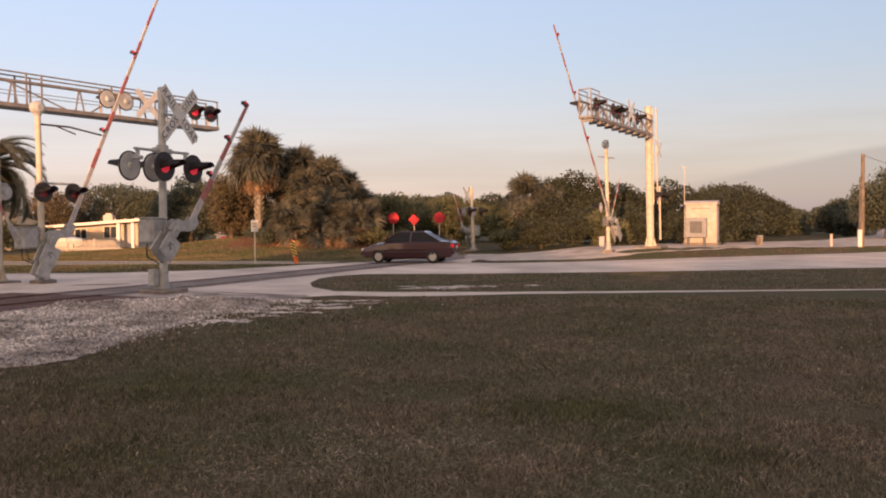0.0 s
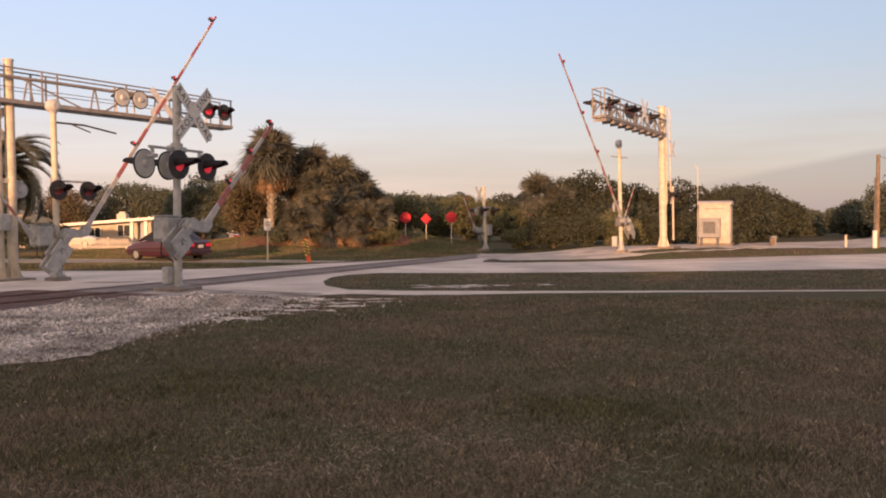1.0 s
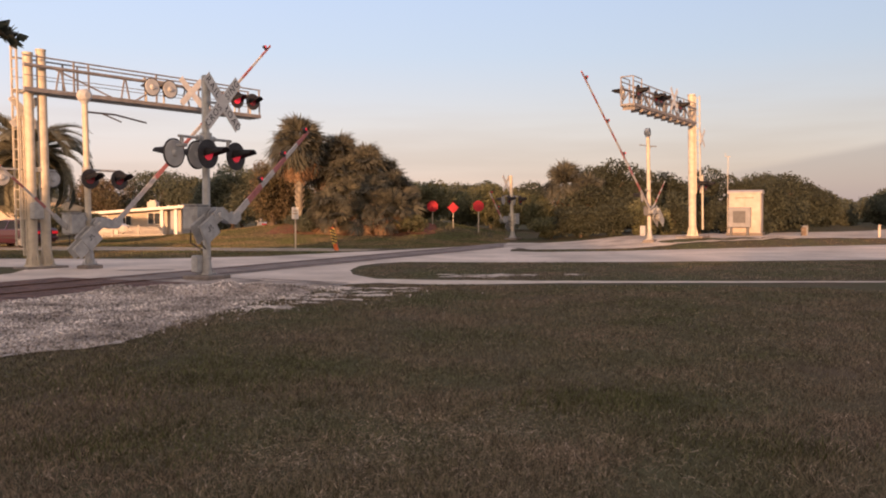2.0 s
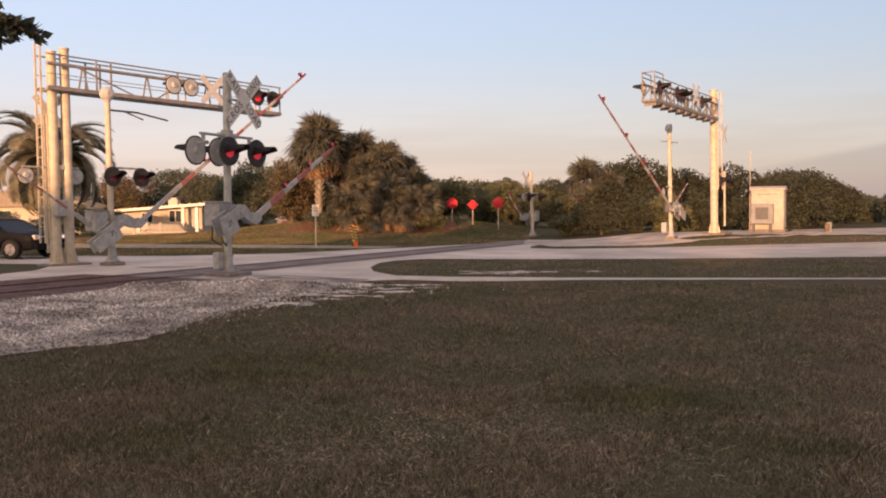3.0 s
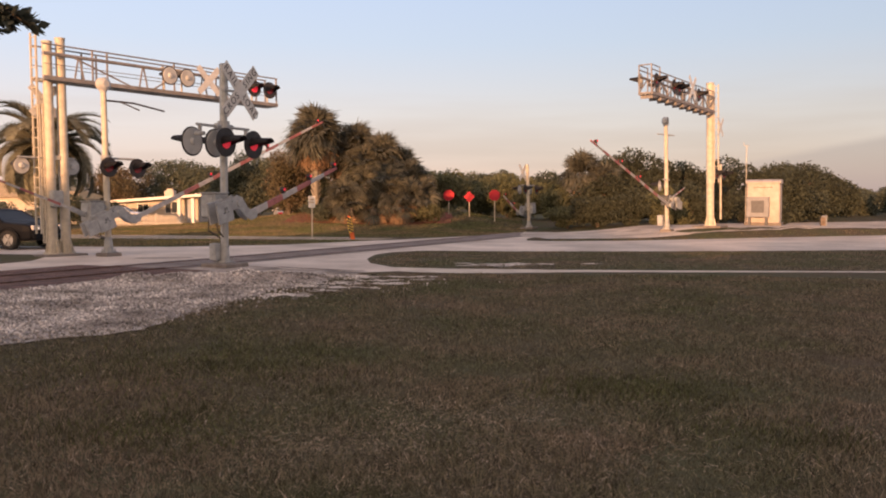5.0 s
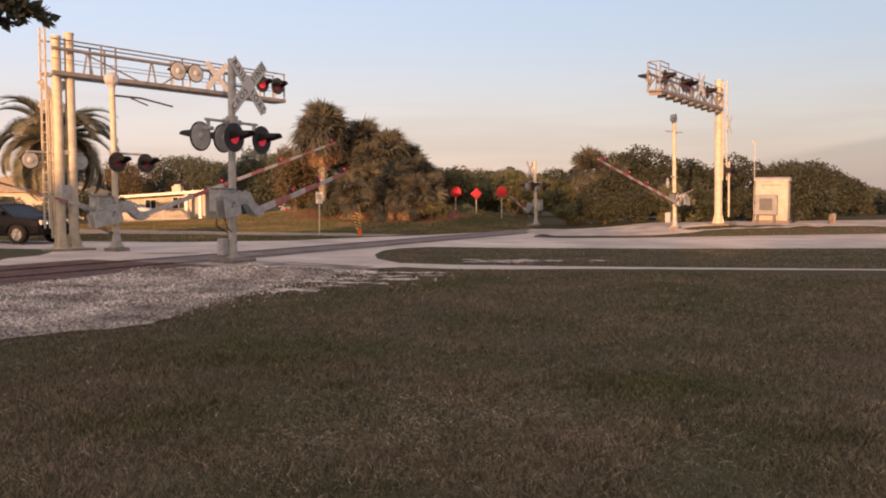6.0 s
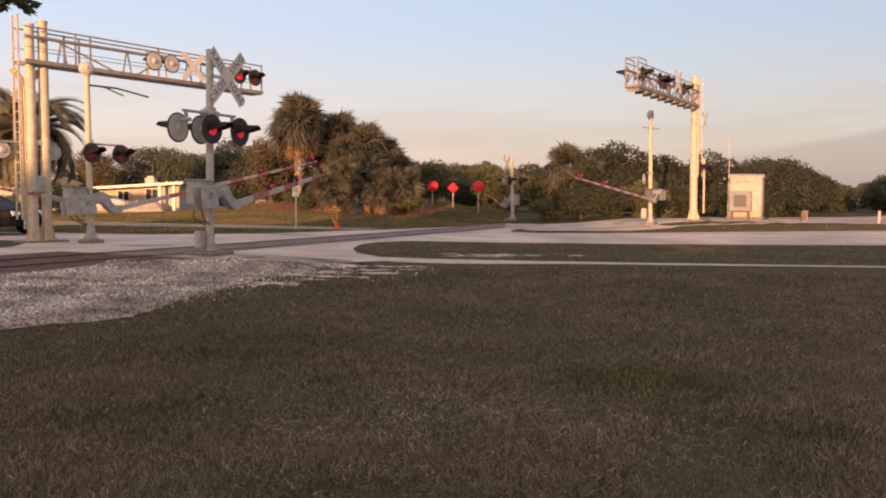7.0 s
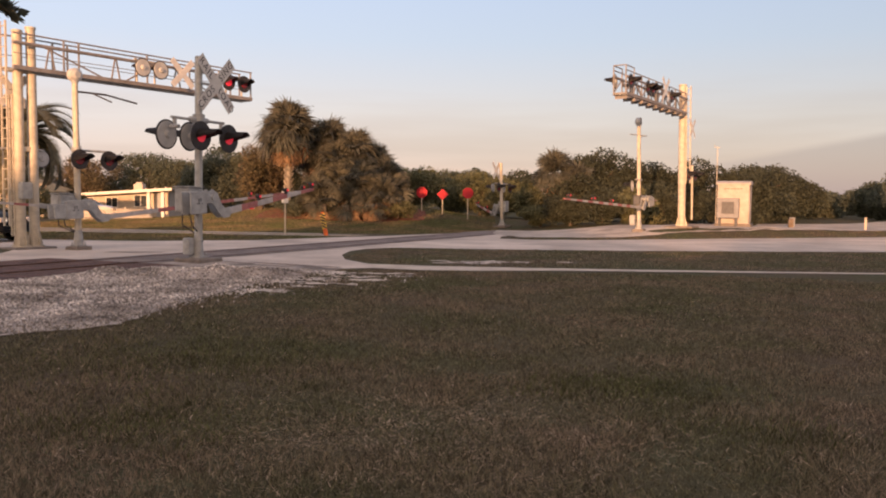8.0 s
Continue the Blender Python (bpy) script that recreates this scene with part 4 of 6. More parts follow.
def right_cantilever():
    z0 = gz(10.5, 43.4)
    th = thing("signal_cantilever", pose(10.45, 43.4, z0, 0, 1.0, 180 - 29.7), "galvanised single-post signal cantilever with hooded flashers", "signal bridge", "signal cantilevers")
    bm = B()
    box(bm, (0, 0, 0.03), (1.4, 1.4, 0.12), bevel=0.03)
    part("foundation", bm, M_CONC, th)
    post_with_feet(th, 0, 0, 0.185, 7.05)
    ladder(th, -0.30, 0.0, 2.2, 7.0, 0.2)
    truss(th, 0.2, 9.0, 5.66, 0.95, 0.52, 9)
    for y, face, lens in ((8.75, 1, M_LENS_DIM), (8.5, -1, M_LENS_DIM), (6.7, 1, M_LENS_DIM), (6.3, -1, M_LENS_DIM), (5.6, -1, M_LENS_DIM), (3.2, 1, M_LENS_DIM), (2.8, -1, M_LENS_DIM)):
        signal_light(th, (0.30 * face, y, 6.2), face, lens, 0.30, 0.42)
    crossbuck(th, (-0.5, 4.4, 6.35), -1, 1.3, 0.22, False)
    crossbuck(th, (-0.45, -0.2, 4.95), -1, 1.2, 0.2, False)
    bm = B()
    rod(bm, (-0.45, -0.2, 0.4), (-0.45, -0.2, 3.1), 0.05, seg=10)
    rod(bm, (-0.45, -0.2, 2.6), (-0.1, -0.5, 2.6), 0.03, seg=8)
    part("conduit", bm, M_GALV, th)
    signal_light(th, (-0.5, 0.6, 2.6), -1, M_LENS_DIM, 0.27, 0.45)
    signal_light(th, (-0.5, -0.6, 2.6), -1, M_LENS_DIM, 0.27, 0.45)


near_gate()
left_gate()
right_gate()
far_gate()
left_cantilever()
right_cantilever()


# ---- cases, signs and posts ----
def signal_case():
    z0 = gz(14, 46.5)
    th = thing("signal_case", pose(14.12, 47.0, z0, 0, 0, -22), "cream painted railway signal case with a low gabled lid", "equipment cabinet")
    bm = B()
    box(bm, (0, 0, 0.08), (1.85, 1.6, 0.2), bevel=0.02)
    part("foundation", bm, M_CONC, th)
    bm = B()
    box(bm, (0, 0, 1.2), (1.62, 1.4, 2.1), bevel=0.02)
    part("body", bm, M_CASE, th)
    bm = B()
    pts = [(-0.78, 2.25), (0.78, 2.25), (0.78, 2.32), (0.5, 2.42), (0, 2.46), (-0.5, 2.42), (-0.78, 2.32)]
    loft(bm, [[(-0.88, y, z) for y, z in pts], [(0.88, y, z) for y, z in pts]])
    part("lid", bm, M_CASE, th, "cream curved lid")
    for x in (-0.4, 0.4):
        bm = B()
        box(bm, (x, -0.71, 1.2), (0.76, 0.03, 1.85), bevel=0.01)
        part("door", bm, M_CASE, th)
    bm = B()
    box(bm, (0.82, 0, 1.2), (0.03, 1.2, 1.85), bevel=0.01)
    part("door", bm, M_CASE, th)
    bm = B()
    for i in range(6):
        box(bm, (-0.40 + i * 0.16, -0.73, 2.02 + 0.01 * (i % 2)), (0.13, 0.006, 0.05))
    part("notice", bm, mat("faded_red_notice", (0.45, 0.22, 0.16), 0.7), th, "faded line of lettering")
    tc = thing("meter_cabinet", pose(13.55, 46.15, z0, 0, 0, -22), "grey metal meter cabinet on short legs", "equipment cabinet")
    bm = B()
    box(bm, (0, 0, 1.0), (1.12, 0.42, 1.05), bevel=0.02)
    part("body", bm, M_CASEGREY, tc)
    bm = B()
    box(bm, (0, -0.22, 1.02), (0.62, 0.03, 0.62), bevel=0.01)
    part("panel", bm, M_DARKGREY, tc, "dark recessed panel")
    for x in (-0.42, 0.42):
        bm = B()
        box(bm, (x, 0, 0.26), (0.12, 0.3, 0.54), bevel=0.01)
        part("leg", bm, M_DARKGREY, tc)
    ta = thing("antenna_mast", pose(13.6, 48.6, z0), "thin antenna mast behind the signal case", "antenna")
    bm = B()
    rod(bm, (0, 0, 0), (0, 0, 4.4), 0.02, seg=8)
    part("mast", bm, M_GALV, ta)
    bm = B()
    rod(bm, (-0.15, 0, 4.35), (0.15, 0, 4.35), 0.015, seg=6)
    rod(bm, (-0.15, 0, 4.35), (-0.15, 0, 4.55), 0.012, seg=6)
    part("aerial", bm, M_GALV, ta)


def small_signs():
    th = thing("road_sign", pose(-8.4, 38.3, 0, 0, 0, 8), "small sign plate on a thin steel post", "sign")
    bm = B()
    beam(bm, (0, 0, 0), (0, 0, 1.95), 0.06, 0.04)
    part("post", bm, M_GALV, th)
    bm = B()
    box(bm, (0, -0.03, 1.68), (0.30, 0.012, 0.52), bevel=0.004)
    pl = part("plate", bm, M_WHITE, th)
    bm = B()
    box(bm, (0, -0.04, 1.78), (0.20, 0.008, 0.05))
    box(bm, (0, -0.04, 1.66), (0.20, 0.008, 0.05))
    part("bars", bm, M_ROOFY, pl, "faded bars of lettering")
    tm = thing("hazard_marker", pose(-6.52, 38.15, 0, 0, -10, 4), "leaning orange post with yellow and black hazard stripes", "road marker")
    bm = B()
    rod(bm, (0, 0, 0), (0, 0, 1.02), 0.10, 0.08, seg=14)
    rod(bm, (0, 0, 1.02), (0, 0, 1.07), 0.08, 0.05, seg=14)
    part("post", bm, M_ORANGE, tm)
    bm = B()
    box(bm, (0, -0.12, 0.66), (0.20, 0.012, 0.68), bevel=0.004)
    pn = part("panel", bm, M_YELLOW, tm)
    for i in range(5):
        bm = B()
        mm = Matrix.Translation((0, -0.129, 0.40 + i * 0.135)) @ pose(0, 0, 0, 0, 38, 0)
        box(bm, (0, 0, 0), (0.23, 0.008, 0.075), m=mm)
        part("stripe", bm, M_BLACK, pn)
    for x, z0, zt in ((-3.15, 0.35, 2.12), (-1.86, 0.28, 2.02), (-0.27, 0.18, 2.12)):
        gr = gz(x, 54)
        t3 = thing("end_marker", pose(x, 54, gr, 0, 0, -4), "red reflective end-of-road marker on a steel post", "road marker", "row of red markers")
        bm = B()
        beam(bm, (0, 0, -0.05), (0, 0, zt - gr), 0.055, 0.04)
        part("post", bm, M_GALV, t3)
        bm = B()
        mm = Matrix.Translation((0, -0.04, zt - gr)) @ pose(0, 0, 0, 0, 45 if x != -3.15 else 22.5, 0)
        if x == -1.86:
            box(bm, (0, 0, 0), (0.50, 0.012, 0.50), m=mm, bevel=0.004)
        else:
            bmesh.ops.create_cone(bm, cap_ends=True, segments=8, radius1=0.36, radius2=0.36, depth=0.012, matrix=Matrix.Translation((0, -0.04, zt - gr)) @ pose(0, 0, 0, 90, 0, 0) @ pose(0, 0, 0, 0, 0, 22.5))
        part("panel", bm, M_SIGNRED, t3)


def utility_pole():
    z0 = gz(23.9, 49.2)
    th = thing("utility_pole", pose(23.9, 49.2, z0, 0, 0.4, 0), "weathered wooden utility pole with a service drop", "utility pole")
    bm = B()
    rod(bm, (0, 0, -0.1), (0, 0, 5.3), 0.13, 0.10, seg=14)
    part("pole", bm, M_POLE, th)
    bm = B()
    rod(bm, (-0.18, -0.05, 0.0), (-0.18, -0.05, 4.0), 0.04, seg=8)
    part("conduit", bm, M_DARKGREY, th)
    bm = B()
    box(bm, (-0.2, -0.15, 0.5), (0.22, 0.15, 1.0), bevel=0.02)
    part("riser_box", bm, M_WHITE, th)
    bm = B()
    pts = [(0.1 + 6 * f, 2 * f, 5.2 - 1.1 * math.sin(math.pi * f * 0.5) * (1 - 0.3 * f)) for f in np.linspace(0, 1, 9)]
    for a, b in zip(pts, pts[1:]):
        rod(bm, a, b, 0.012, seg=5)
    part("wire", bm, M_BLACK, th)


def site_posts():
    for x, y, h, w, m_, lab in ((19.6, 53.6, 0.5, 0.28, M_POLE, "short weathered wooden marker stub"), (19.9, 54.2, 0.6, 0.3, M_CASEGREY, "low grey pedestal box"),
                                (22.6, 50.2, 0.7, 0.13, M_KERB, "short pale marker post by the pole")):
        z0 = gz(x, y)
        th = thing("marker_stub", pose(x, y, z0), lab, "marker post")
        bm = B()
        box(bm, (0, 0, h / 2), (w, w * 0.7, h), bevel=0.02)
        part("body", bm, m_, th)
        bm = B()
        box(bm, (0, 0, h + 0.02), (w * 1.1, w * 0.8, 0.05), bevel=0.01)
        part("cap", bm, m_, th)


signal_case()
small_signs()
utility_pole()
site_posts()


# ---- vehicles ----
def wheel(th, x, y, r, w=0.2):
    side = 1 if y > 0 else -1
    bm = B()
    prof = [(r * 0.62, 0.5), (r * 0.92, 0.5), (r, 0.36), (r, -0.36), (r * 0.92, -0.5), (r * 0.62, -0.5)]
    n = 24
    rows_ = [[(rr * math.cos(k * 2 * math.pi / n), ww * w, rr * math.sin(k * 2 * math.pi / n)) for rr, ww in prof] for k in range(n)]
    rows_.append(rows_[0])
    loft(bm, rows_, cap=False)
    wh = part("wheel", bm, M_TYRE, th, "black tyre with alloy rim", pose(x, y, r))
    bm = B()
    rod(bm, (0, side * w * 0.30, 0), (0, side * w * 0.36, 0), r * 0.63, seg=20)
    for k in range(6):
        a = k * math.pi / 3
        beam(bm, (0, side * w * 0.42, 0), (r * 0.58 * math.cos(a), side * w * 0.44, r * 0.58 * math.sin(a)), 0.07, 0.02)
    rod(bm, (0, side * w * 0.36, 0), (0, side * w * 0.5, 0), r * 0.16, seg=12)
    part("rim", bm, M_RIM, wh)
    return wh


def car_body(th, stations, paint, name="body"):
    """Skin through cross sections (x, half width at sill, at waist, sill z, waist z, crown z)."""
    bm = B()
    rings = []
    for x, ws, wb, zs, zb, zc in stations:
        half = [(ws * 0.9, zs), (ws, zs + 0.08), (wb, (zs + zb) / 2 + 0.05), (wb * 0.985, zb - 0.05), (wb * 0.92, zb), (wb * 0.5, zc)]
        rings.append([(x, y, z) for y, z in half] + [(x, -y, z) for y, z in half[::-1]])
    loft(bm, rings)
    return part(name, bm, paint, th, smooth=False)


def cabin(th, xs, paint, zr, wr, zb, wb):
    """The greenhouse: dark glass under a painted roof with pillars. xs: base front, roof front, roof rear, base rear."""
    f0, f1, r1, r0 = xs
    bm = B()
    loft(bm, [[(f0, wb, zb), (r0, wb, zb), (r0, -wb, zb), (f0, -wb, zb)], [(f1, wr, zr - 0.02), (r1, wr, zr - 0.02), (r1, -wr, zr - 0.02), (f1, -wr, zr - 0.02)]])
    part("windows", bm, M_GLASS, th, "dark tinted windows")
    bm = B()
    loft(bm, [[(f1 + 0.05, wr + 0.01, zr - 0.04), (r1 - 0.05, wr + 0.01, zr - 0.04), (r1 - 0.05, -wr - 0.01, zr - 0.04), (f1 + 0.05, -wr - 0.01, zr - 0.04)],
              [(f1 - 0.12, wr - 0.08, zr + 0.03), (r1 + 0.12, wr - 0.08, zr + 0.03), (r1 + 0.12, -wr + 0.08, zr + 0.03), (f1 - 0.12, -wr + 0.08, zr + 0.03)]])
    part("roof", bm, paint, th)
    for s in (1, -1):
        for a, b, w in (((f0, zb), (f1, zr), 0.07), ((r0, zb), (r1, zr), 0.10), ((f1 * 0.5 + r1 * 0.5 + 0.05, zb), (f1 * 0.5 + r1 * 0.5, zr), 0.08)):
            bm = B()
            beam(bm, (a[0], s * (wb + 0.004), a[1]), (b[0], s * (wr + 0.004), b[1] - 0.02), w, 0.03)
            part("pillar", bm, paint, th)


def sedan(m, paint, label, group=""):
    """A small saloon, 4.5 m long, facing +x."""
    th = thing("car", m, label, "car", group)
    car_body(th, [(-2.25, 0.70, 0.74, 0.42, 0.86, 0.88), (-2.1, 0.78, 0.83, 0.26, 0.95, 0.98), (-1.4, 0.82, 0.86, 0.22, 0.96, 1.0), (-0.9, 0.82, 0.87, 0.2, 0.95, 1.0),
                  (0.8, 0.82, 0.87, 0.2, 0.92, 0.96), (1.5, 0.80, 0.85, 0.22, 0.82, 0.88), (2.05, 0.76, 0.79, 0.26, 0.68, 0.73), (2.25, 0.64, 0.66, 0.36, 0.60, 0.62)], paint)
    cabin(th, (1.2, 0.40, -0.90, -1.70), paint, 1.38, 0.63, 0.94, 0.81)
    for x in (1.35, -1.3):
        for y in (0.76, -0.76):
            wheel(th, x, y, 0.30)
    for y in (0.58, -0.58):
        bm = B()
        box(bm, (-2.2, y, 0.76), (0.12, 0.40, 0.16), bevel=0.02)
        part("tail_light", bm, M_TAIL, th, "red tail light")
        bm = B()
        box(bm, (2.17, y * 0.95, 0.60), (0.12, 0.34, 0.12), bevel=0.02)
        part("headlight", bm, M_HEAD, th)
        bm = B()
        box(bm, (0.85, y * 1.62, 0.98), (0.10, 0.16, 0.11), bevel=0.02)
        part("mirror", bm, paint, th)
        bm = B()
        box(bm, (0.0, y * 1.502, 0.5), (2.9, 0.02, 0.05), bevel=0.005)
        part("side_trim", bm, M_BLACK, th)
    bm = B()
    box(bm, (-2.27, 0, 0.46), (0.10, 1.5, 0.16), bevel=0.03)
    part("bumper", bm, paint, th)
    bm = B()
    box(bm, (2.25, 0, 0.42), (0.10, 1.35, 0.16), bevel=0.03)
    part("bumper", bm, paint, th)
    bm = B()
    box(bm, (-2.285, 0, 0.70), (0.02, 0.34, 0.15), bevel=0.004)
    part("number_plate", bm, M_PLATE, th, "pale number plate")
    bm = B()
    box(bm, (-2.05, 0, 0.985), (0.05, 1.2, 0.03), bevel=0.008)
    part("spoiler_lip", bm, paint, th)
    return th


def suv(m, paint, label):
    """A large sport utility, 4.9 m long, facing +x."""
    th = thing("suv", m, label, "car")
    car_body(th, [(-2.4, 0.82, 0.86, 0.45, 1.05, 1.08), (-2.2, 0.9, 0.94, 0.32, 1.12, 1.14), (0.9, 0.9, 0.95, 0.30, 1.12, 1.16), (1.2, 0.9, 0.95, 0.30, 1.10, 1.18),
                  (2.1, 0.88, 0.92, 0.34, 1.02, 1.10), (2.35, 0.84, 0.88, 0.40, 0.95, 1.0), (2.45, 0.76, 0.80, 0.48, 0.80, 0.84)], paint)
    cabin(th, (1.25, 0.55, -2.05, -2.3), paint, 1.56, 0.70, 1.10, 0.88)
    for x in (1.5, -1.45):
        for y in (0.84, -0.84):
            wheel(th, x, y, 0.38, 0.24)
            bm = B()
            n = 12
            arc = [(x + 0.46 * math.cos(a), 0.40 + 0.46 * math.sin(a)) for a in np.linspace(0.1, math.pi - 0.1, n)]
            for a, b in zip(arc, arc[1:]):
                beam(bm, (a[0], y * 1.12, a[1]), (b[0], y * 1.12, b[1]), 0.08, 0.06)
            part("wheel_arch", bm, paint, th)
    for y in (0.64, -0.64):
        bm = B()
        box(bm, (2.34, y, 0.86), (0.24, 0.36, 0.20), bevel=0.03)
        part("headlight", bm, M_HEAD, th, "large clear headlight")
        bm = B()
        rod(bm, (2.44, y * 0.9, 0.86), (2.475, y * 0.9, 0.86), 0.05, seg=12)
        part("lamp", bm, M_HEADON, th, "lit headlamp")
        bm = B()
        box(bm, (1.0, y * 1.62, 1.22), (0.14, 0.22, 0.18), bevel=0.03)
        part("mirror", bm, paint, th)
        bm = B()
        rod(bm, (-1.9, y, 1.62), (0.5, y, 1.62), 0.02, seg=6)
        part("roof_rail", bm, M_BLACK, th)
    bm = B()
    box(bm, (2.44, 0, 0.82), (0.06, 0.80, 0.24), bevel=0.02)
    gr = part("grille", bm, M_BLACK, th)
    for z in (0.76, 0.82, 0.88):
        bm = B()
        box(bm, (2.475, 0, z), (0.012, 0.76, 0.018))
        part("grille_bar", bm, M_DARKGREY, gr)
    bm = B()
    box(bm, (2.485, 0, 0.83), (0.012, 0.14, 0.08), bevel=0.004)
    part("badge", bm, M_CHROME, gr)
    bm = B()
    box(bm, (2.46, 0, 0.52), (0.14, 1.62, 0.26), bevel=0.05)
    part("bumper", bm, paint, th)
    bm = B()
    box(bm, (-2.43, 0, 0.55), (0.12, 1.62, 0.24), bevel=0.05)
    part("bumper", bm, paint, th)
    return th


RED_CAR = sedan(pose(-1.4, 37.7, 0.014, 0, 0, 170), M_CARRED, "maroon saloon car driving over the crossing")
RED_CAR.scale = (0.91, 0.95, 0.98)
BLACK_SUV = suv(pose(-18.6, 29.9, 0.012, 0, 0, -13), M_CARBLACK, "black sport utility waiting with headlights on")
BLACK_SUV.scale = (1.0, 1.0, 0.88)
PARKED = suv(pose(-28.6, 63.5, 0, 0, 0, 12), M_CARWHITE, "pale pickup parked behind the picket fence")
PARKED.scale = (0.75, 0.9, 0.85)
sedan(pose(-19.4, 77, gz(-19.4, 77), 0, 0, 110), M_CARWHITE, "white saloon parked behind the hedge")


# ---- houses ----
def window_(th, x0, x1, z0, z1, y, name="window"):
    bm = B()
    for a, b, c, d in ((x0 - 0.06, x1 + 0.06, z0 - 0.06, z0), (x0 - 0.06, x1 + 0.06, z1, z1 + 0.06), (x0 - 0.06, x0, z0, z1), (x1, x1 + 0.06, z0, z1), ((x0 + x1) / 2 - 0.025, (x0 + x1) / 2 + 0.025, z0, z1)):
        box(bm, ((a + b) / 2, y - 0.03, (c + d) / 2), (b - a, 0.08, d - c))
    wi = part(name, bm, M_TRIM, th, "white framed window")
    bm = B()
    box(bm, ((x0 + x1) / 2, y - 0.01, (z0 + z1) / 2), (x1 - x0, 0.02, z1 - z0))
    part("pane", bm, M_PANE, wi)


def bungalow():
    th = thing("house", pose(-32.6, 70, 0, 0, 0, 0), "low white bungalow with a gently sloping roof in evening sun", "house", "houses")

    def eave(x):
        return 2.18 - 0.068 * (7.8 - x)

    bm = B()
    loft(bm, [[(x, 0, -0.1), (x, 5.98, -0.1), (x, 5.98, eave(x)), (x, 0, eave(x))] for x in (0, 7.8)])
    part("wall", bm, M_STUCCO, th)
    bm = B()
    loft(bm, [[(x, -1.1, eave(x) + 0.02), (x, 6.5, eave(x) + 0.02), (x, 6.5, eave(x) + 0.16), (x, -1.1, eave(x) + 0.16)] for x in (-0.8, 8.4)])
    rf = part("roof", bm, M_ROOF, th, "pale low roof with wide eaves")
    bm = B()
    loft(bm, [[(x, -1.16, eave(x) - 0.04), (x, -1.104, eave(x) - 0.04), (x, -1.104, eave(x) + 0.18), (x, -1.16, eave(x) + 0.18)] for x in (-0.8, 8.4)])
    part("fascia", bm, M_TRIM, rf)
    bm = B()
    box(bm, (4.4, 2.5, 2.42), (0.8, 0.7, 0.6), bevel=0.03)
    box(bm, (4.4, 2.5, 2.78), (0.5, 0.4, 0.2), bevel=0.02)
    part("chimney", bm, M_STUCCO, rf)
    for x in (5.3, 6.1, 7.0):
        bm = B()
        rod(bm, (x, 1.5, eave(x) + 0.1), (x, 1.5, eave(x) + 0.36), 0.06, seg=8)
        part("vent_pipe", bm, M_TRIM, rf)
    for x0, x1, z0, z1 in ((0.5, 1.5, 0.8, 1.5), (2.6, 3.5, 0.8, 1.55), (4.95, 5.95, 0.85, 1.75)):
        window_(th, x0, x1, z0, z1, 0.0)
    bm = B()
    box(bm, (7.05, -0.03, 0.98), (0.55, 0.05, 1.9), bevel=0.01)
    part("front_door", bm, M_GREYWALL, th, "shaded blue-grey front door")
    for x in (6.45, 7.6):
        bm = B()
        box(bm, (x, -0.9, 1.0), (0.26, 0.22, 2.1), bevel=0.02)
        part("porch_post", bm, M_TRIM, th, "white porch column")
    # carport wing
    bm = B()
    box(bm, (-2.3, 0.5, 1.62), (3.2, 4.5, 0.12))
    part("carport_roof", bm, M_ROOF, th)
    for x in (-3.7, -0.9):
        bm = B()
        box(bm, (x, -1.5, 0.75), (0.12, 0.12, 1.7))
        part("carport_post", bm, M_TRIM, th)


def gable_house():
    th = thing("house", pose(-47, 72, 0, 0, 0, 0), "cream house with a tan shingled gable roof", "house", "houses")
    bm = B()
    box(bm, (4, 4, 1.1), (10, 8, 2.3))
    part("wall", bm, M_STUCCO, th)
    bm = B()
    loft(bm, [[(-1.6, -0.6, 2.15), (9.6, -0.6, 2.15), (9.6, 8.6, 2.15), (-1.6, 8.6, 2.15)], [(1.5, 3.9, 3.7), (6.5, 3.9, 3.7), (6.5, 4.1, 3.7), (1.5, 4.1, 3.7)]])
    part("roof", bm, M_ROOFY, th)
    for x in (0.4, 3.2, 6.4):
        window_(th, x, x + 1.3, 0.8, 1.8, 0.0)
    th2 = thing("house", pose(-36.2, 66, 0, 0, 0, 0), "small cream outbuilding beside the palm", "house", "houses")
    bm = B()
    box(bm, (0.8, 1.5, 1.0), (4.2, 3, 2.0))
    part("wall", bm, M_STUCCO, th2)
    bm = B()
    loft(bm, [[(-1.7, -0.5, 1.95), (3.3, -0.5, 1.95), (3.3, 3.5, 1.95), (-1.7, 3.5, 1.95)], [(-1.0, 1.4, 2.6), (2.6, 1.4, 2.6), (2.6, 1.6, 2.6), (-1.0, 1.6, 2.6)]])
    part("roof", bm, M_ROOFY, th2)
    window_(th2, 0.2, 1.1, 0.7, 1.5, 0.0)


